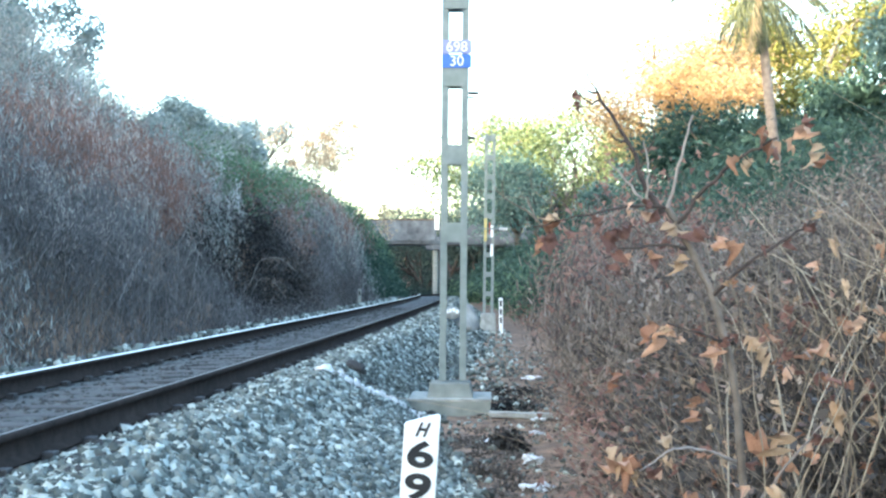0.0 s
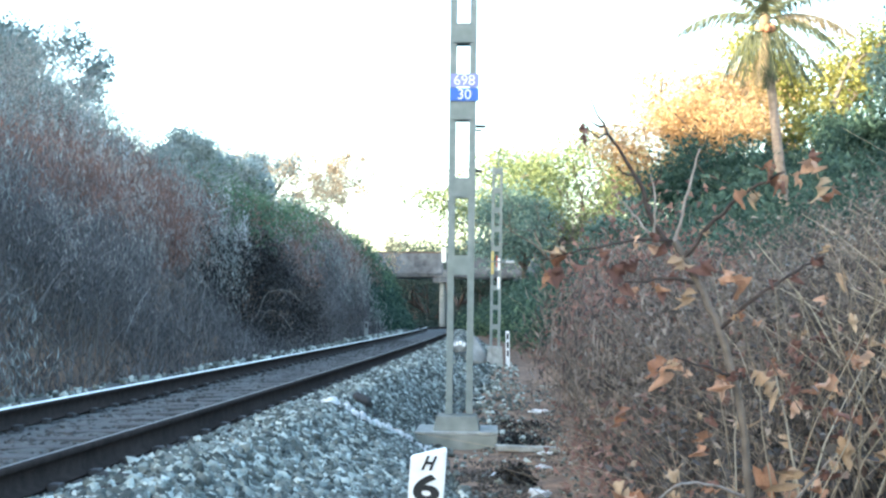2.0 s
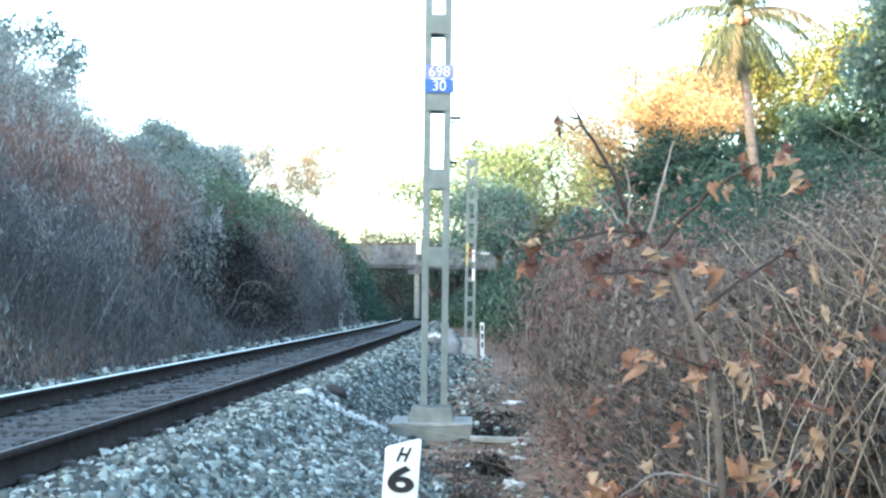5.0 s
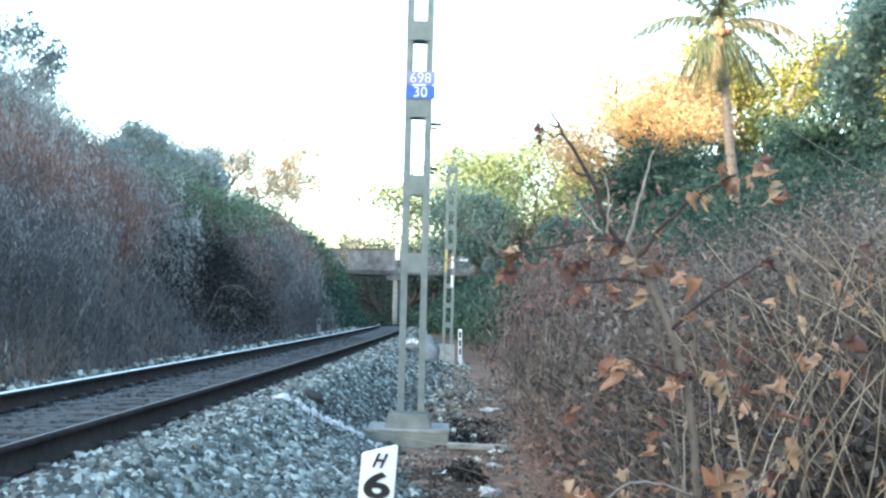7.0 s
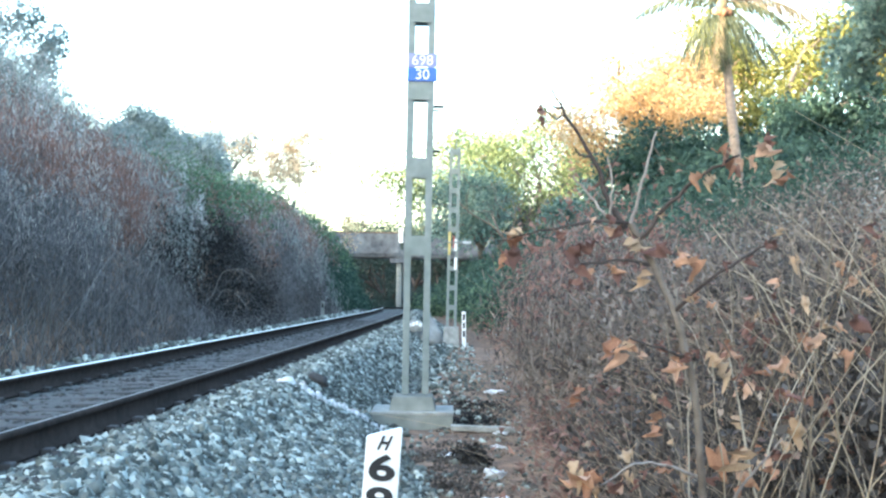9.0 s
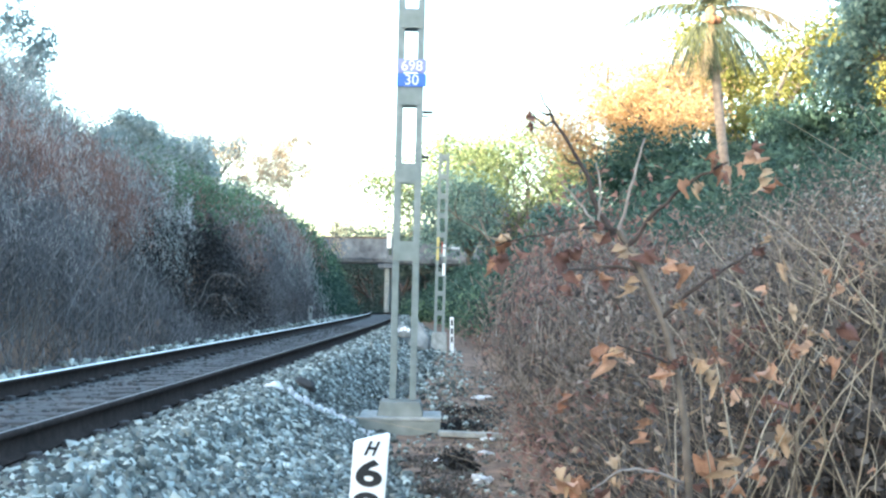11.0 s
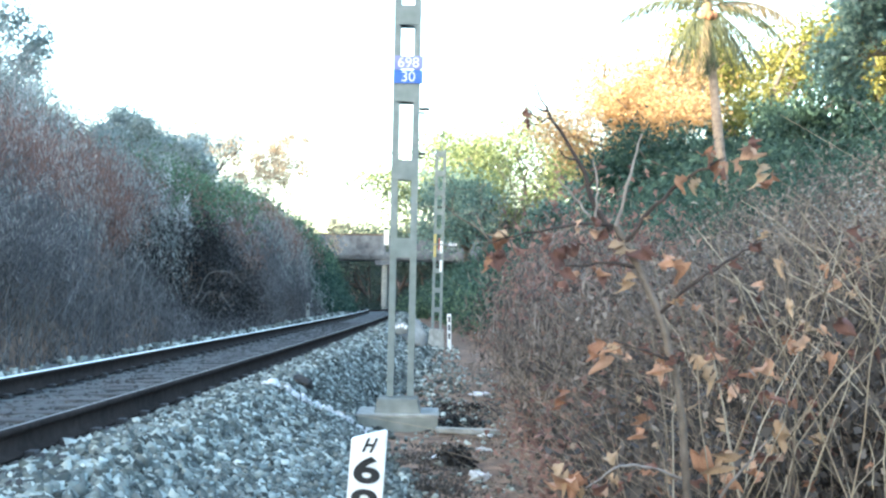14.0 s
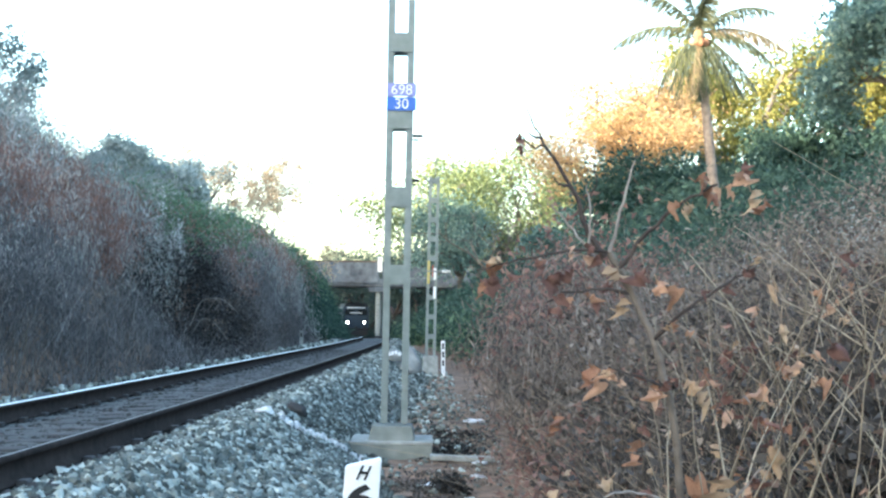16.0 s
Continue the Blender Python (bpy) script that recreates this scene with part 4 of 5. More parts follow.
def right_bank():
    thicket("dry_scrub", 430, (4.4, 10.5), (12, 60), 0.85, 260, 0.068, M_DRYLEAF, "dense dry brown scrub on the sunless bank", 41, 0.35, 1.5, lambda u, y, rng: (rng.random(len(u)) > 0.6) | (y < 13) | (u > 7), grow=0.5, squash=1.1, hollow=0.6)
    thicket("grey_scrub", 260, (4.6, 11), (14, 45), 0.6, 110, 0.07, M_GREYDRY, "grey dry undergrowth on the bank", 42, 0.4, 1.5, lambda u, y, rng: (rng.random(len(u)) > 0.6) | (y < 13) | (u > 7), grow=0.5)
    thicket("dead_creeper", 500, (4.2, 8), (9, 70), 0.6, 90, 0.08, M_REDDRY, "rust-brown dead creeper trailing down the bank", 43, 0.3, 1.4, lambda u, y, rng: (rng.random(len(u)) > 0.6) | (y < 13) | (u > 7), grow=0.4)
    thicket("withered_leaves", 420, (4.25, 8.5), (5.4, 18), 0.45, 10, 0.066, M_WITHER, "withered tan and rust leaves caught in the thicket", 71, 0.9, 1.5, grow=0.2, squash=1.1, hollow=0.1)
    # dark leaves paint the shade in the gaps between canes
    thicket("dark_undergrowth", 800, (4.35, 8.5), (5.8, 15), 0.42, 130, 0.07, M_DRYDARK, "dry undergrowth darkened to paint the shade deep in the thicket", 72, 0.5, 1.4, squash=1.3)
    thicket("front_scrub", 70, (4.55, 6.0), (9.5, 20), 0.62, 300, 0.075, M_DRYLEAF, "mounded brown scrub at the front of the bank", 73, 0.7, 1.2, squash=1.1, hollow=0.6)
    thicket("overhanging_scrub", 46, (4.45, 5.3), (11.5, 26), 0.9, 520, 0.08, M_DRYLEAF, "tall brown scrub bulging over the path", 75, 1.0, 1.0, squash=1.25, hollow=0.5, blade=2.4)
    thicket("overhanging_creeper", 22, (4.5, 5.4), (11, 30), 0.8, 420, 0.075, M_REDDRY, "rust-brown creeper over the scrub beside the path", 76, 1.5, 1.0, squash=1.1, hollow=0.6)
    stalks("scrub_twigs", 260, (4.4, 5.8), (10, 26), 1.6, 0.004, M_STALK, "grey twigs standing in the overhanging scrub", 77, 0.25, 5, 1.2, 0.35)
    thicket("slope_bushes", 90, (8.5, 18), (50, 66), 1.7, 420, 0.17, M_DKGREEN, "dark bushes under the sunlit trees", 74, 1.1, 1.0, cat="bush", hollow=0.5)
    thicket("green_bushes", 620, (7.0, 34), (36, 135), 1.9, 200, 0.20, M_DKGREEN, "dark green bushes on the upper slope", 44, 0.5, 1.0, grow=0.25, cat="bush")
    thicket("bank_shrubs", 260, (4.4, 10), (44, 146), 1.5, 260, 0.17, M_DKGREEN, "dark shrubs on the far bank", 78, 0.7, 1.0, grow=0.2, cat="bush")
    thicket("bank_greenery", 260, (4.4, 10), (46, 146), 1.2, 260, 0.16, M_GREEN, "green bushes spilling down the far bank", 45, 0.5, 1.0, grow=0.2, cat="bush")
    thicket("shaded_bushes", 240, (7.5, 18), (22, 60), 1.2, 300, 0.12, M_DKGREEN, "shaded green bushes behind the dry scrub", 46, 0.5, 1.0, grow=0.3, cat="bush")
    thicket("far_undergrowth", 700, (2.9, 16), (146, 235), 1.4, 90, 0.3, M_WOODSHADE, "undergrowth darkened to paint the shade beyond the bridge", 57, 0.5)
    stalks("dry_canes", 900, (4.4, 8.6), (6.5, 16), 1.05, 0.006, M_CANE, "tangle of dry tan canes on the bank", 47, 0.35, 6, 1.4, 0.35)
    stalks("fine_twigs", 4200, (4.2, 8.0), (5.6, 15), 0.9, 0.003, M_CANE, "fine dry twigs filling the thicket", 48, 0.45, 5, 1.4, 0.6)
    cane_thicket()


def dead_leaf(seed, size):
    """A curled dead leaf with a wavy rim, a folded midrib and a stalk."""
    rng = np.random.default_rng(seed)
    bm = bmesh.new()
    n = 9
    rows = []
    for i in range(n):
        s = i / (n - 1)
        w = 0.42 * math.sin(math.pi * min(1, s * 0.93 + 0.05)) ** 0.75 * (1 + 0.18 * rng.normal())
        curl = 0.6 * s * s + 0.10 * math.sin(s * 9 + seed)
        cup = 0.3 + 1.1 * rng.random()
        row = []
        for j in (-1, -0.5, 0, 0.5, 1):
            row.append(bm.verts.new((w * j * (1 - 0.35 * cup * abs(j)) * size, s * size, (cup * w * abs(j) - curl + 0.13 * rng.normal() * abs(j)) * size)))
        rows.append(row)
    for a, b in zip(rows, rows[1:]):
        for j in range(4):
            bm.faces.new((a[j], a[j + 1], b[j + 1], b[j]))
    cyl(bm, (0, -0.3 * size, 0), (0, 0.02 * size, 0), 0.02 * size, seg=4)
    me = bpy.data.meshes.new("leaf")
    bm.to_mesh(me)
    bm.free()
    return me


def foreground_shrub():
    """The forked shrub with hanging dead leaves that stands at the foot of the bank."""
    shrub = empty("dry_shrub", pose(0.95, 5.0, -0.9), "bare forked shrub with hanging orange dead leaves on the bank", "shrub")
    o = np.array([0.95, 5.0, -0.9])
    # each branch: colour, thick end, thin end, control points in metres
    spec = [
        (M_BARK, 0.018, 0.014, [(1.05, 5.1, -0.9), (1.02, 5.05, -0.1), (0.95, 5.0, 0.5), (0.86, 4.97, 0.80), (0.76, 5.0, 1.0), (0.70, 5.0, 1.10)]),
        (M_TWIGDARK, 0.013, 0.003, [(0.688, 5.05, 1.08), (0.617, 5.05, 1.186), (0.584, 5.05, 1.319), (0.496, 5.05, 1.452), (0.429, 5.05, 1.551), (0.374, 5.05, 1.674)]),
        (M_TWIGPALE, 0.008, 0.004, [(0.70, 5.0, 1.10), (0.745, 5.0, 1.27), (0.80, 5.0, 1.46)]),
        (M_TWIGDARK, 0.010, 0.005, [(0.74, 5.0, 1.04), (0.85, 4.95, 1.18), (0.98, 4.9, 1.30), (1.10, 4.9, 1.36)]),
        (M_TWIGDARK, 0.008, 0.003, [(0.69, 5.0, 1.10), (0.55, 4.95, 1.105), (0.38, 4.9, 1.07), (0.18, 4.9, 1.02)]),
        (M_TWIGPALE, 0.008, 0.004, [(0.79, 5.0, 0.95), (0.66, 5.0, 1.06), (0.56, 5.05, 1.19), (0.48, 5.05, 1.29)]),
        (M_TWIGDARK, 0.008, 0.003, [(0.79, 5.0, 0.94), (0.67, 4.95, 0.955), (0.53, 4.95, 0.94), (0.45, 4.9, 0.90)]),
        (M_TWIGDARK, 0.009, 0.004, [(0.87, 4.97, 0.76), (0.98, 4.9, 0.88), (1.12, 4.9, 0.97), (1.25, 4.9, 1.06)]),
        (M_TWIGDARK, 0.007, 0.003, [(0.93, 5.0, 0.58), (0.80, 4.9, 0.62), (0.68, 4.85, 0.66)]),
        (M_TWIGDARK, 0.006, 0.003, [(0.555, 5.05, 1.363), (0.51, 5.0, 1.355), (0.48, 5.0, 1.39)]),
        (M_TWIGDARK, 0.005, 0.002, [(0.600, 5.05, 1.255), (0.65, 5.0, 1.37), (0.64, 5.0, 1.45)]),
        (M_TWIGPALE, 0.006, 0.003, [(0.62, 5.02, 1.10), (0.63, 5.0, 1.24), (0.61, 5.0, 1.36)]),
        (M_TWIGDARK, 0.004, 0.002, [(0.45, 5.05, 1.52), (0.395, 5.0, 1.51), (0.345, 5.0, 1.56)]),
        (M_TWIGDARK, 0.005, 0.002, [(0.429, 5.05, 1.551), (0.39, 5.0, 1.55), (0.36, 5.0, 1.60)]),
        (M_TWIGPALE, 0.008, 0.003, [(1.0, 5.05, 0.1), (0.85, 4.9, 0.18), (0.70, 4.8, 0.20), (0.56, 4.7, 0.13)]),
        (M_TWIGPALE, 0.008, 0.003, [(1.02, 5.05, -0.1), (1.15, 4.9, 0.15), (1.25, 4.8, 0.30)]),
    ]
    hang = []
    rng = np.random.default_rng(5)
    for mat, r0, r1, pts in spec:
        p = np.array(pts, float) - o
        s = np.linspace(0, len(p) - 1, 4 * len(p))
        q = np.stack([np.interp(s, np.arange(len(p)), p[:, j]) for j in range(3)], -1)
        q[1:-1] = (q[:-2] + 2 * q[1:-1] + q[2:]) / 4
        q[1:-1] += rng.normal(scale=0.0035, size=(len(q) - 2, 3))
        v, f = tubes(q[None], np.linspace(r0, r1, len(q))[None], 6)
        placed("branch", mesh_of("branch", v, f, mat, True), shrub)
        hang.append(q)
    meshes = [(dead_leaf(60 + i, 1.0), m) for i, m in enumerate((M_ORANGELEAF, M_TANLEAF, M_REDLEAF, M_ORANGELEAF, M_REDLEAF))]
    for me, m in meshes:
        me.materials.append(m)
        me.polygons.foreach_set("use_smooth", np.ones(len(me.polygons), bool))
    # single leaves: x, y, z of the stalk end, length, kind
    big = [(0.345, 5.0, 1.56, 0.05, 2), (0.35, 5.0, 1.52, 0.05, 2), (0.36, 5.0, 1.50, 0.04, 2), (1.015, 4.9, 1.37, 0.115, 0), (0.87, 4.9, 0.99, 0.10, 0), (0.90, 4.88, 0.96, 0.09, 3), (0.70, 4.95, 1.05, 0.09, 1), (0.735, 4.95, 0.92, 0.09, 1), (0.62, 4.95, 0.66, 0.09, 0),
           (0.64, 4.9, 0.62, 0.10, 3), (0.47, 4.85, 0.47, 0.09, 0), (0.52, 4.72, 0.17, 0.115, 0), (0.56, 4.7, 0.16, 0.12, 3), (0.44, 4.75, 0.19, 0.10, 1), (0.50, 4.9, 1.01, 0.10, 2),
           (0.55, 4.9, 1.03, 0.09, 2), (0.40, 4.9, 1.06, 0.08, 2), (0.28, 4.9, 1.04, 0.09, 3), (0.24, 4.9, 1.00, 0.08, 2), (0.83, 4.95, 1.03, 0.10, 2), (0.50, 4.9, 0.89, 0.08, 2),
           (1.2, 4.9, 1.45, 0.10, 2), (1.18, 4.9, 1.40, 0.09, 0), (1.24, 4.95, 1.34, 0.09, 1), (1.28, 4.9, 1.30, 0.08, 0), (0.99, 4.9, 0.62, 0.10, 1), (1.02, 4.9, 0.55, 0.09, 1),
           (1.0, 4.8, 0.24, 0.12, 0), (1.08, 4.8, 0.26, 0.12, 1), (0.68, 4.75, 0.26, 0.09, 1), (1.30, 4.8, 0.36, 0.10, 1), (0.93, 4.8, 0.05, 0.10, 0), (1.05, 4.75, 0.06, 0.09, 1)]
    for i, (x, y, z, size, kind) in enumerate(big):
        ob = placed("leaf", meshes[kind][0], shrub)
        ob.matrix_local = Matrix.Translation(Vector((x, y, z)) - Vector(o)) @ Euler((rng.uniform(-2.4, -0.6), rng.uniform(-0.8, 0.8), rng.uniform(-2.6, 2.6))).to_matrix().to_4x4() @ Matrix.Scale(size * 0.92, 4)
    # withered leaves left along the branches
    for j in (3, 4, 6, 7, 8, 14, 15):
        for i in range(8):
            p = hang[j][rng.integers(2, len(hang[j]))] + rng.normal(scale=0.025, size=3) + np.array((0, 0, -0.01))
            ob = placed("leaf", meshes[rng.integers(0, 5)][0], shrub)
            ob.matrix_local = Matrix.Translation(Vector(p)) @ Euler((rng.uniform(-2.6, -0.4), rng.uniform(-1, 1), rng.uniform(-3, 3))).to_matrix().to_4x4() @ Matrix.Scale(rng.uniform(0.035, 0.065), 4)
    # withered leaves caught in the twigs around
    for i in range(190):
        x, y, z = rng.uniform(0.35, 2.4), rng.uniform(4.9, 7.5), 0
        if x - float(xc(y)) < 4.15:
            continue
        z = float(ground_z(x, y)) + rng.uniform(0.15, 1.3)
        ob = placed("leaf", meshes[rng.integers(0, 5)][0], shrub)
        ob.matrix_local = Matrix.Translation(Vector((x, y, z)) - Vector(o)) @ Euler((rng.uniform(-2.6, -0.3), rng.uniform(-1, 1), rng.uniform(-3, 3))).to_matrix().to_4x4() @ Matrix.Scale(rng.uniform(0.04, 0.095), 4)


def trees():
    tree(-15.0, 40, 9.9, 2.4, 1.9, 0.13, M_BLUEGREEN, "sparse tree with grey branches and thin green leaves paled for haze", 3, clump=0.2, sparse=36, leaf=0.19, depth=5, spread=0.7, lean=(0.1, 0))
    tree(-14.2, 36, 8.3, 2.4, 1.9, 0.11, M_BLUEGREEN, "thin grey-branched tree beside the cutting", 33, clump=0.2, sparse=44, leaf=0.18, depth=5, spread=0.7)
    tree(-20.4, 85, 12.9, 1.6, 1.7, 0.2, M_HAZETREE, "rounded green tree above the bank, leaves paled for haze", 4, clump=1.1, per=150, leaf=0.3, spread=0.75)
    tree(-17.6, 84, 10.6, 1.6, 1.5, 0.2, M_HAZETREE, "low green tree above the bank, leaves paled for haze", 34, clump=1.0, per=140, leaf=0.3, spread=0.7)
    tree(-18.0, 95, 12.9, 1.2, 1.0, 0.12, M_HAZETREE, "small upright green tree on the skyline", 6, clump=0.2, sparse=22, leaf=0.26, depth=4, spread=0.3)
    tree(-18.6, 115, 16.6, 2.0, 2.6, 0.10, M_PALESKY, "thin-crowned tree with pale orange leaves", 7, clump=0.2, sparse=34, leaf=0.26, depth=5, spread=0.8)
    tree(-21.0, 117, 16.6, 1.6, 3.0, 0.10, M_PALESKY, "thin tree with orange leaves paled for sky glare", 45, clump=0.2, sparse=26, leaf=0.26, depth=5, spread=0.8)
    tree(-14.4, 118, 16.2, 2.0, 2.4, 0.10, M_PALESKY, "slight pale tree with scattered orange leaves", 35, clump=0.2, sparse=34, leaf=0.26, depth=5, spread=0.8)
    tree(4.6, 112, 17.6, 2.4, 2.6, 0.22, M_LTGREEN, "tall light green tree behind the second mast", 9, clump=1.5, per=260, leaf=0.33, spread=0.85)
    tree(9.6, 116, 17.6, 2.2, 2.6, 0.22, M_LTGREEN, "light green spreading tree on the bank", 36, clump=1.5, per=260, leaf=0.33, spread=0.85)
    tree(3.0, 108, 12.0, 1.8, 1.0, 0.2, M_TEAL, "green tree beside the overbridge, leaves lightened for haze", 10, clump=1.2, per=170, leaf=0.33, spread=0.65)
    tree(5.0, 84, 10.4, 1.4, 2.2, 0.12, M_PALEORANGE, "nearly bare spreading tree with pale branches", 12, clump=0.2, sparse=1, leaf=0.14, depth=5, spread=0.85)
    tree(8.0, 62, 12.0, 2.2, 1.25, 0.16, M_ORANGETREE, "sunlit tree with orange autumn leaves", 13, clump=1.0, per=420, leaf=0.16, spread=0.7)
    tree(9.8, 64, 14.2, 2.4, 1.25, 0.16, M_ORANGETREE, "orange-leaved tree catching the low sun", 38, clump=1.0, per=420, leaf=0.16, spread=0.65)
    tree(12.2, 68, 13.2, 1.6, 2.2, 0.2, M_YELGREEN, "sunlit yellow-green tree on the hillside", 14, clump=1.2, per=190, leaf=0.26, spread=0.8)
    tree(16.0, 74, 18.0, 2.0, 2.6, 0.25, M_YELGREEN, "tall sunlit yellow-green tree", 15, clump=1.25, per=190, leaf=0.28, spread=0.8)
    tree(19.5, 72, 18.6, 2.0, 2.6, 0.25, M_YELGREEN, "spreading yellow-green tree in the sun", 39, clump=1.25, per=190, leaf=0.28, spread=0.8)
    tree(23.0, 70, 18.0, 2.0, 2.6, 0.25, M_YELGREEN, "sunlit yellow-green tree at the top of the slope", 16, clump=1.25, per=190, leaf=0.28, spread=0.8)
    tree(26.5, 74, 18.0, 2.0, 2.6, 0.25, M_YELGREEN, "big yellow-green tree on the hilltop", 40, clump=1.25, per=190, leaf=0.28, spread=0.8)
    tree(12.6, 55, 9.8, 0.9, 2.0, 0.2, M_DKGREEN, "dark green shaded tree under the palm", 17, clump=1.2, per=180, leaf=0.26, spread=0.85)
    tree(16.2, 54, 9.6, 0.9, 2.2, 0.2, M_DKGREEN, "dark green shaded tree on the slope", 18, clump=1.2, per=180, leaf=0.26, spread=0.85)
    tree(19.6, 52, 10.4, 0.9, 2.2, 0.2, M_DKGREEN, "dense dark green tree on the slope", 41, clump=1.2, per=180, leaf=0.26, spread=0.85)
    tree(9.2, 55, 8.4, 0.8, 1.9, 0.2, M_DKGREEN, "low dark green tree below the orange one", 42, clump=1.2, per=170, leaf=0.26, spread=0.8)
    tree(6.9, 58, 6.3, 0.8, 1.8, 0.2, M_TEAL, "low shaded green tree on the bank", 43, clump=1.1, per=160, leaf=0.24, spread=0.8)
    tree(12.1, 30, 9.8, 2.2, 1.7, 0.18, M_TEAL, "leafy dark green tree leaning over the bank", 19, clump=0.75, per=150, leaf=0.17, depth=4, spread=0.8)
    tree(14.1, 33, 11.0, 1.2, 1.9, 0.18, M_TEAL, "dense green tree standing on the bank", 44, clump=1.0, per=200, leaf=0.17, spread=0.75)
    palm(10.35, 45, float(ground_z(10.35, 45)) - 0.2, 9.45, 10.95)
    # woods beyond the bridge, leaves and bark darkened to paint their shade
    woods = ((-3, 168), (1, 172), (5, 166), (9, 175), (-7, 185), (-1, 190), (4, 196), (-12, 205), (-6, 212), (0, 220), (7, 214), (12, 190), (-14, 232), (-12, 246), (-20, 262), (-16, 280), (-26, 290), (-22, 310), (-32, 318), (-8, 262), (-28, 340))
    for i, (x, y) in enumerate(woods):
        tree(x + 1.5, y, 9.5 + (i * 7 % 5), 1.2, 2.4, 0.22, M_WOODSHADE, "green tree darkened for shade in the woods beyond the bridge", 100 + i, bark=M_TWIGDARK, clump=1.5, per=120, leaf=0.45, spread=0.8)


# ---- litter and small things by the track ----
def litter():
    for i, (x, y, sx, sy, sz, lab, cat) in enumerate((
            (0.44, 11.8, 0.09, 0.07, 0.07, "crumpled white plastic bag on the soil", "litter"), (0.41, 10.2, 0.12, 0.07, 0.045, "flattened white plastic bag on the soil", "litter"),
            (0.78, 22.0, 0.16, 0.1, 0.05, "torn white packet on the soil", "litter"), (0.62, 15.3, 0.08, 0.05, 0.03, "white paper scrap on the soil", "litter"),
            (0.30, 12.6, 0.05, 0.04, 0.03, "white plastic scrap on the soil", "litter"), (0.02, 13.4, 0.07, 0.05, 0.03, "white paper scrap beside the footing", "litter"),
            (0.55, 14.0, 0.06, 0.05, 0.03, "small white wrapper on the soil", "litter"))):
        ob = lump("plastic_bag" if sx > 0.085 else "paper_scrap", M_PLASTIC, (sx, sy, sz * 0.8), 70 + i, 0.9)
        ob.location = (x, y, float(ground_z(x, y)) + sz * 0.45)
        tagged(ob, lab, cat, "litter on the path")
    rng = np.random.default_rng(80)
    v, f = leaves(blobs(np.array([[0.2, 12.8, float(ground_z(0.2, 12.8)) + 0.05], [0.29, 12.6, float(ground_z(0.29, 12.6)) + 0.03]]), np.array([0.19, 0.15]), 700, rng, 0.75, 0.2), 0.05, 0.03, rng)
    ob = placed("burnt_rubbish", mesh_of("burnt_rubbish", v, f, M_SOOTSHADE))
    tagged(ob, "dark heap of burnt rubbish on the soil", "rubbish")
    bm = bmesh.new()
    box(bm, -0.38, 0.38, -0.07, 0.07, -0.03, 0.04, 0.015)
    slab = part("concrete_slab", bm, M_CONC)
    slab.matrix_world = pose(0.42, 15.5, float(ground_z(0.42, 15.5)) + 0.03, 0, 2, 4)
    tagged(slab, "broken concrete strip lying across the path", "slab")
    heap = lump("concrete_lump", M_GREYCONC, (0.34, 0.4, 0.5), 90, 0.3)
    for v in heap.data.vertices:
        k = 1.25 - 1.1 * (v.co.z + 0.25) / 0.75
        v.co.x, v.co.y = v.co.x * max(k, 0.15), v.co.y * max(k, 0.15)
    heap.location = (-0.5, 34, -0.36)
    tagged(heap, "grey pointed lump of spilled concrete", "concrete lump")
    marked = lump("marked_stone", M_GREYCONC, (0.19, 0.16, 0.20), 96, 0.4)
    marked.location = (-0.88, 33.6, -0.22)
    tagged(marked, "grey stone block with white paint marks", "stone")
    rng = np.random.default_rng(91)
    for i in range(4):
        mk = boxed("paint_mark", (-0.035, 0.035, -0.01, 0.01, -0.05, 0.05), M_WHITE, marked, "white painted mark", 0.003)
        mk.matrix_local = pose(-0.13 + 0.09 * i, -0.155, 0.08 + 0.02 * (i % 3), -12, 24 * (i % 2) - 12, 0)
    # black cable from the ballast to the footing
    s = np.linspace(0, 1, 14)
    px, py = -1.36 + 0.44 * s, 13.9 + 2.1 * s + 0.08 * np.sin(s * 6)
    pz = np.maximum(ballast_z(px - xc(py), py), ground_z(px, py)) + 0.05
    v, f = tubes(np.stack([px, py, pz], -1)[None], np.full((1, 14), 0.014), 6)
    tagged(placed("cable", mesh_of("cable", v, f, M_BLACK, True)), "thin black cable running over the ballast to the footing", "cable")
    stones("lime_washed_stones", 2000, (1.4, 2.25), (12.8, 15.8), 0.045, M_WHITESTONE, "streak of whitened stones down the ballast", 92, 0.75, 1.0,
           lambda u, y, rng: np.abs(y - np.interp(u, [1.45, 1.77, 2.07, 2.3], [13.05, 13.4, 14.6, 15.6])) < 0.06 + 0.16 * rng.random(len(u)))
    rock = lump("boulder", M_DARKSTONE, (0.13, 0.14, 0.10), 93, 0.5)
    rock.location = (1.58 + float(xc(14.4)), 14.4, float(ballast_z(1.58, 14.4)) + 0.04)
    tagged(rock, "dark boulder on the ballast shoulder", "rock")
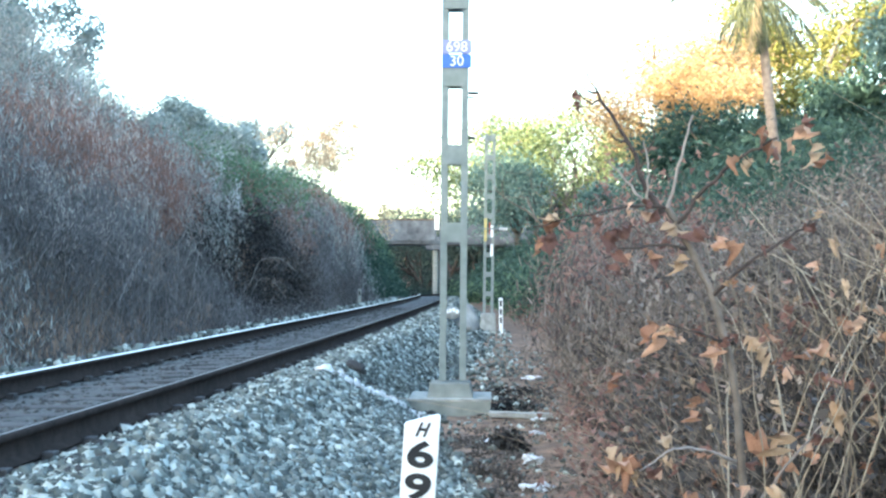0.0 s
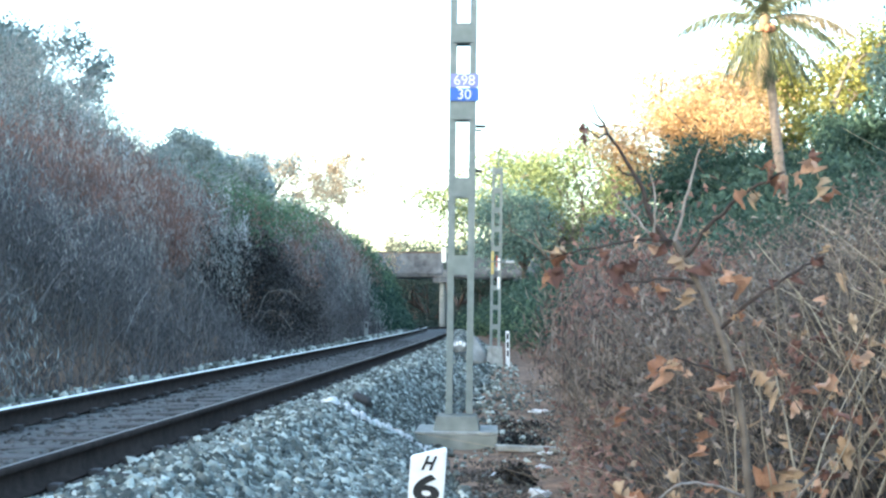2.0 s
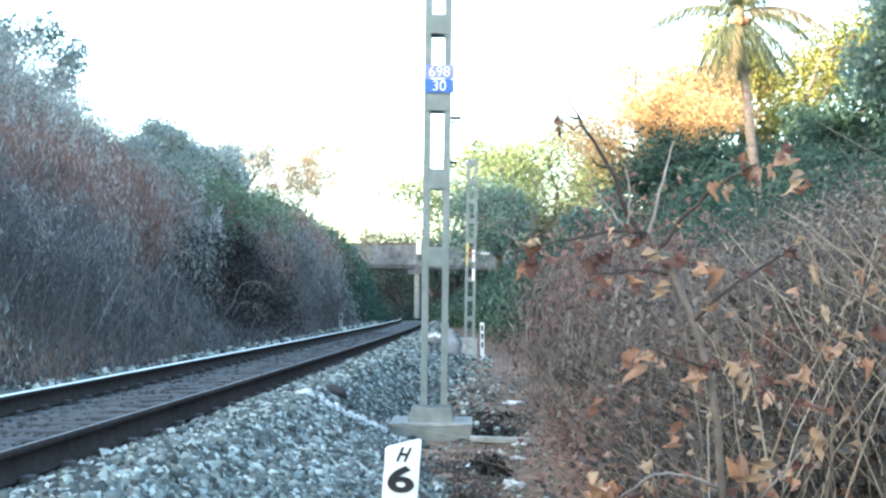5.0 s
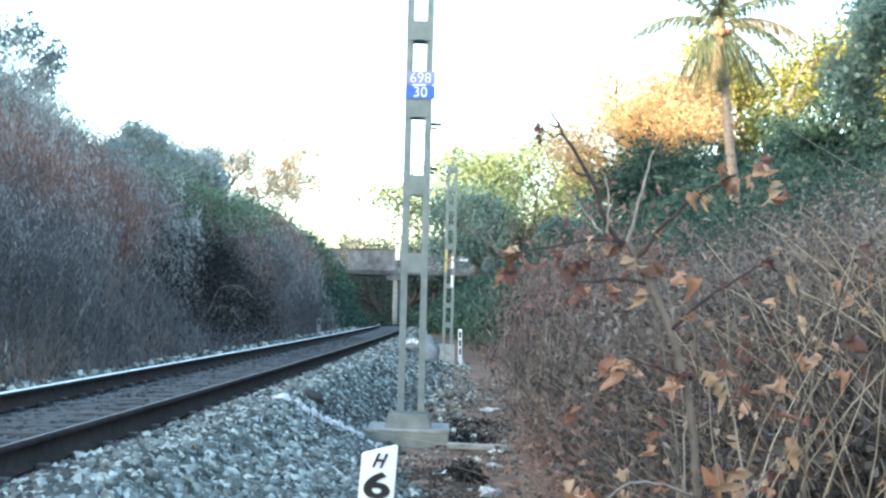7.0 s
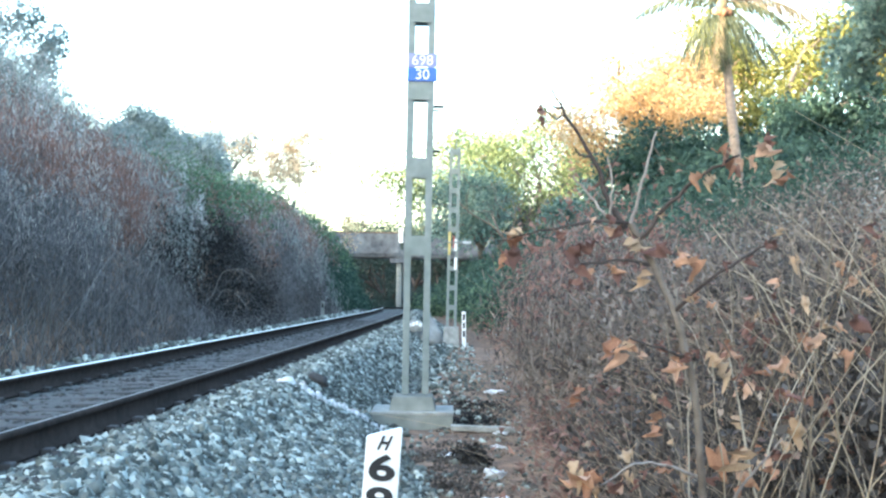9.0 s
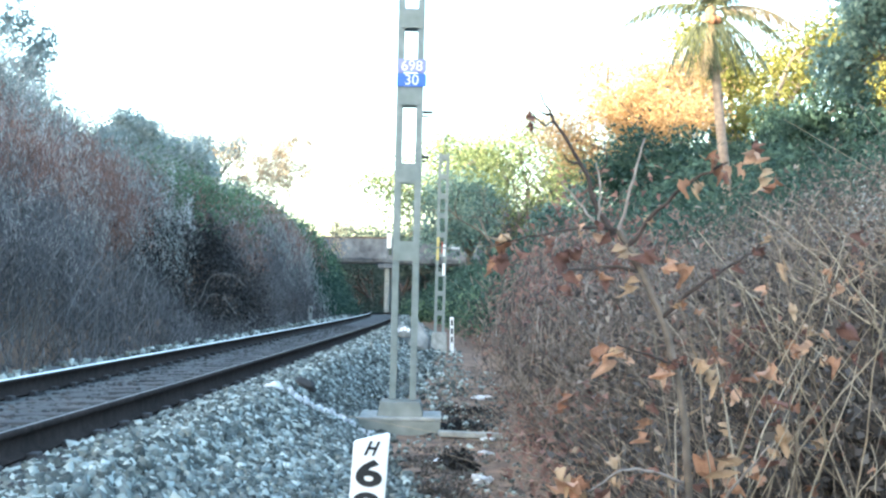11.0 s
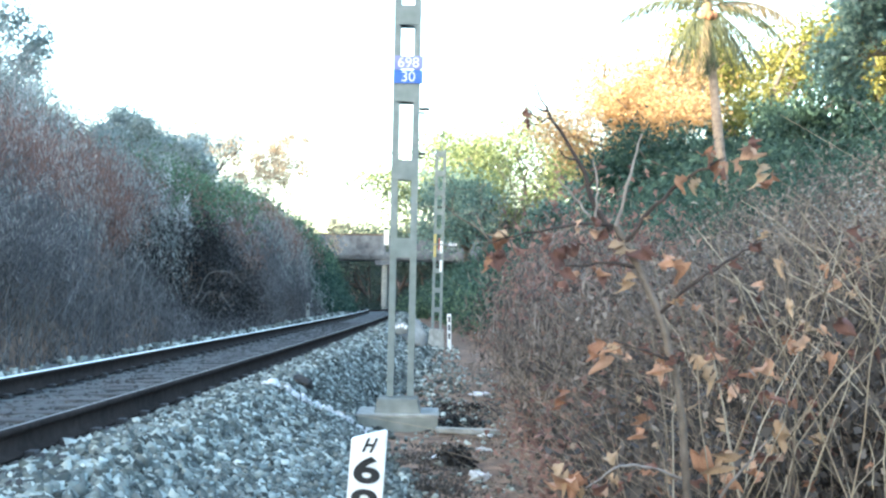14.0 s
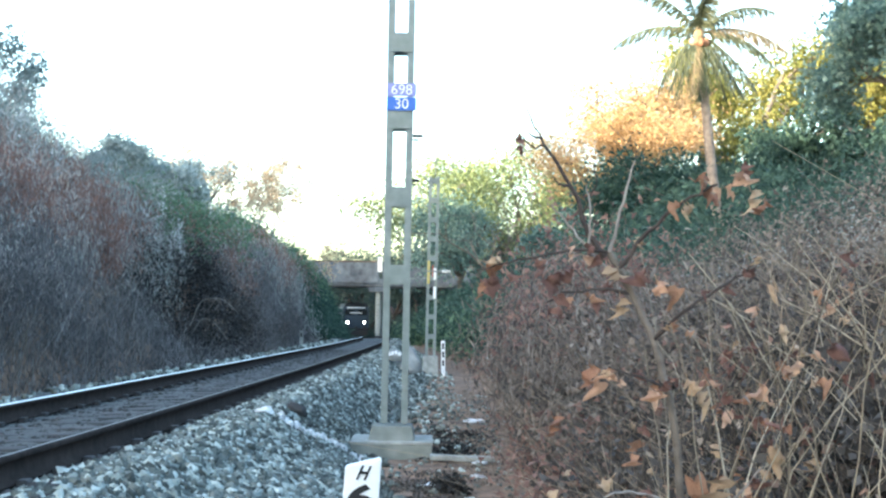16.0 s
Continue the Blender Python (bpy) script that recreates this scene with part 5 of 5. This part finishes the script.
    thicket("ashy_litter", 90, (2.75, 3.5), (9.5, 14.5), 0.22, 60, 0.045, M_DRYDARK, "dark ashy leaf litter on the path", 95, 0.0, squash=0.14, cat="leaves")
    thicket("soot_patch", 60, (2.95, 3.6), (15.8, 20), 0.3, 60, 0.05, M_SOOTSHADE, "charred leaves and soot behind the footing", 94, 0.0, squash=0.15, cat="soot")


def ballast_stones():
    def near_side(u, y, rng):
        return u < 3.0 - 0.85 * np.clip((y - 11) / 4.5, 0, 1) + 0.4 * np.clip((y - 20) / 5, 0, 1) + 0.15 * np.sin(y * 0.9) + 0.12 * rng.normal(size=len(u))
    stones("ballast_stones", 36000, (1.05, 3.2), (5, 20), 0.046, M_STONE, "loose grey and white crushed stones on the shoulder", 51, 0.3, 1.2, near_side)
    stones("ballast_stones", 6000, (1.05, 3.2), (-4, 5), 0.055, M_STONE, "loose grey crushed stones beside the path", 59, 0.3, 1.0, near_side)
    stones("ballast_stones", 11000, (1.05, 3.1), (20, 70), 0.052, M_STONE, "loose grey crushed stones along the track", 52, 0.3, 1.6, near_side)
    stones("dark_ballast_stones", 11000, (-1.5, 1.45), (6, 45), 0.034, M_DARKSTONE, "dark oily stones between the sleepers", 53, -0.2, 1.5)
    # dark stones also paint the rail's shadow on the rusty ballast
    stones("rusty_ballast_stones", 5000, (0.97, 1.4), (5, 30), 0.05, M_DARKSTONE, "rust-stained stones darkened for the near rail's shadow", 58, 0.1, 1.4, lambda u, y, rng: u < 1.1 + 0.3 * rng.random(len(u)) ** 2)
    stones("path_stones", 350, (2.1, 3.4), (16.5, 42), 0.05, M_STONE, "ballast stones strewn along the path", 56, 0.25, 1.3)
    stones("path_gravel", 900, (2.7, 4.3), (7, 30), 0.03, M_STONE, "scattered gravel on the earth path", 54, 0.2, 1.3)
    thicket("path_litter_leaves", 330, (2.9, 4.4), (8, 32), 0.25, 30, 0.05, M_DRYLEAF, "fallen brown leaves on the path", 55, 0.0, 1.4, squash=0.12, cat="leaves")


def motions(loco):
    walk(loco, [(t, loco_pose(t)) for t in range(0, 17)])


ground_sheet()
ballast()
track()
bridge()
masts()
posts()
left_bank()
right_bank()
trees()
foreground_shrub()
litter()
ballast_stones()
motions(locomotive())
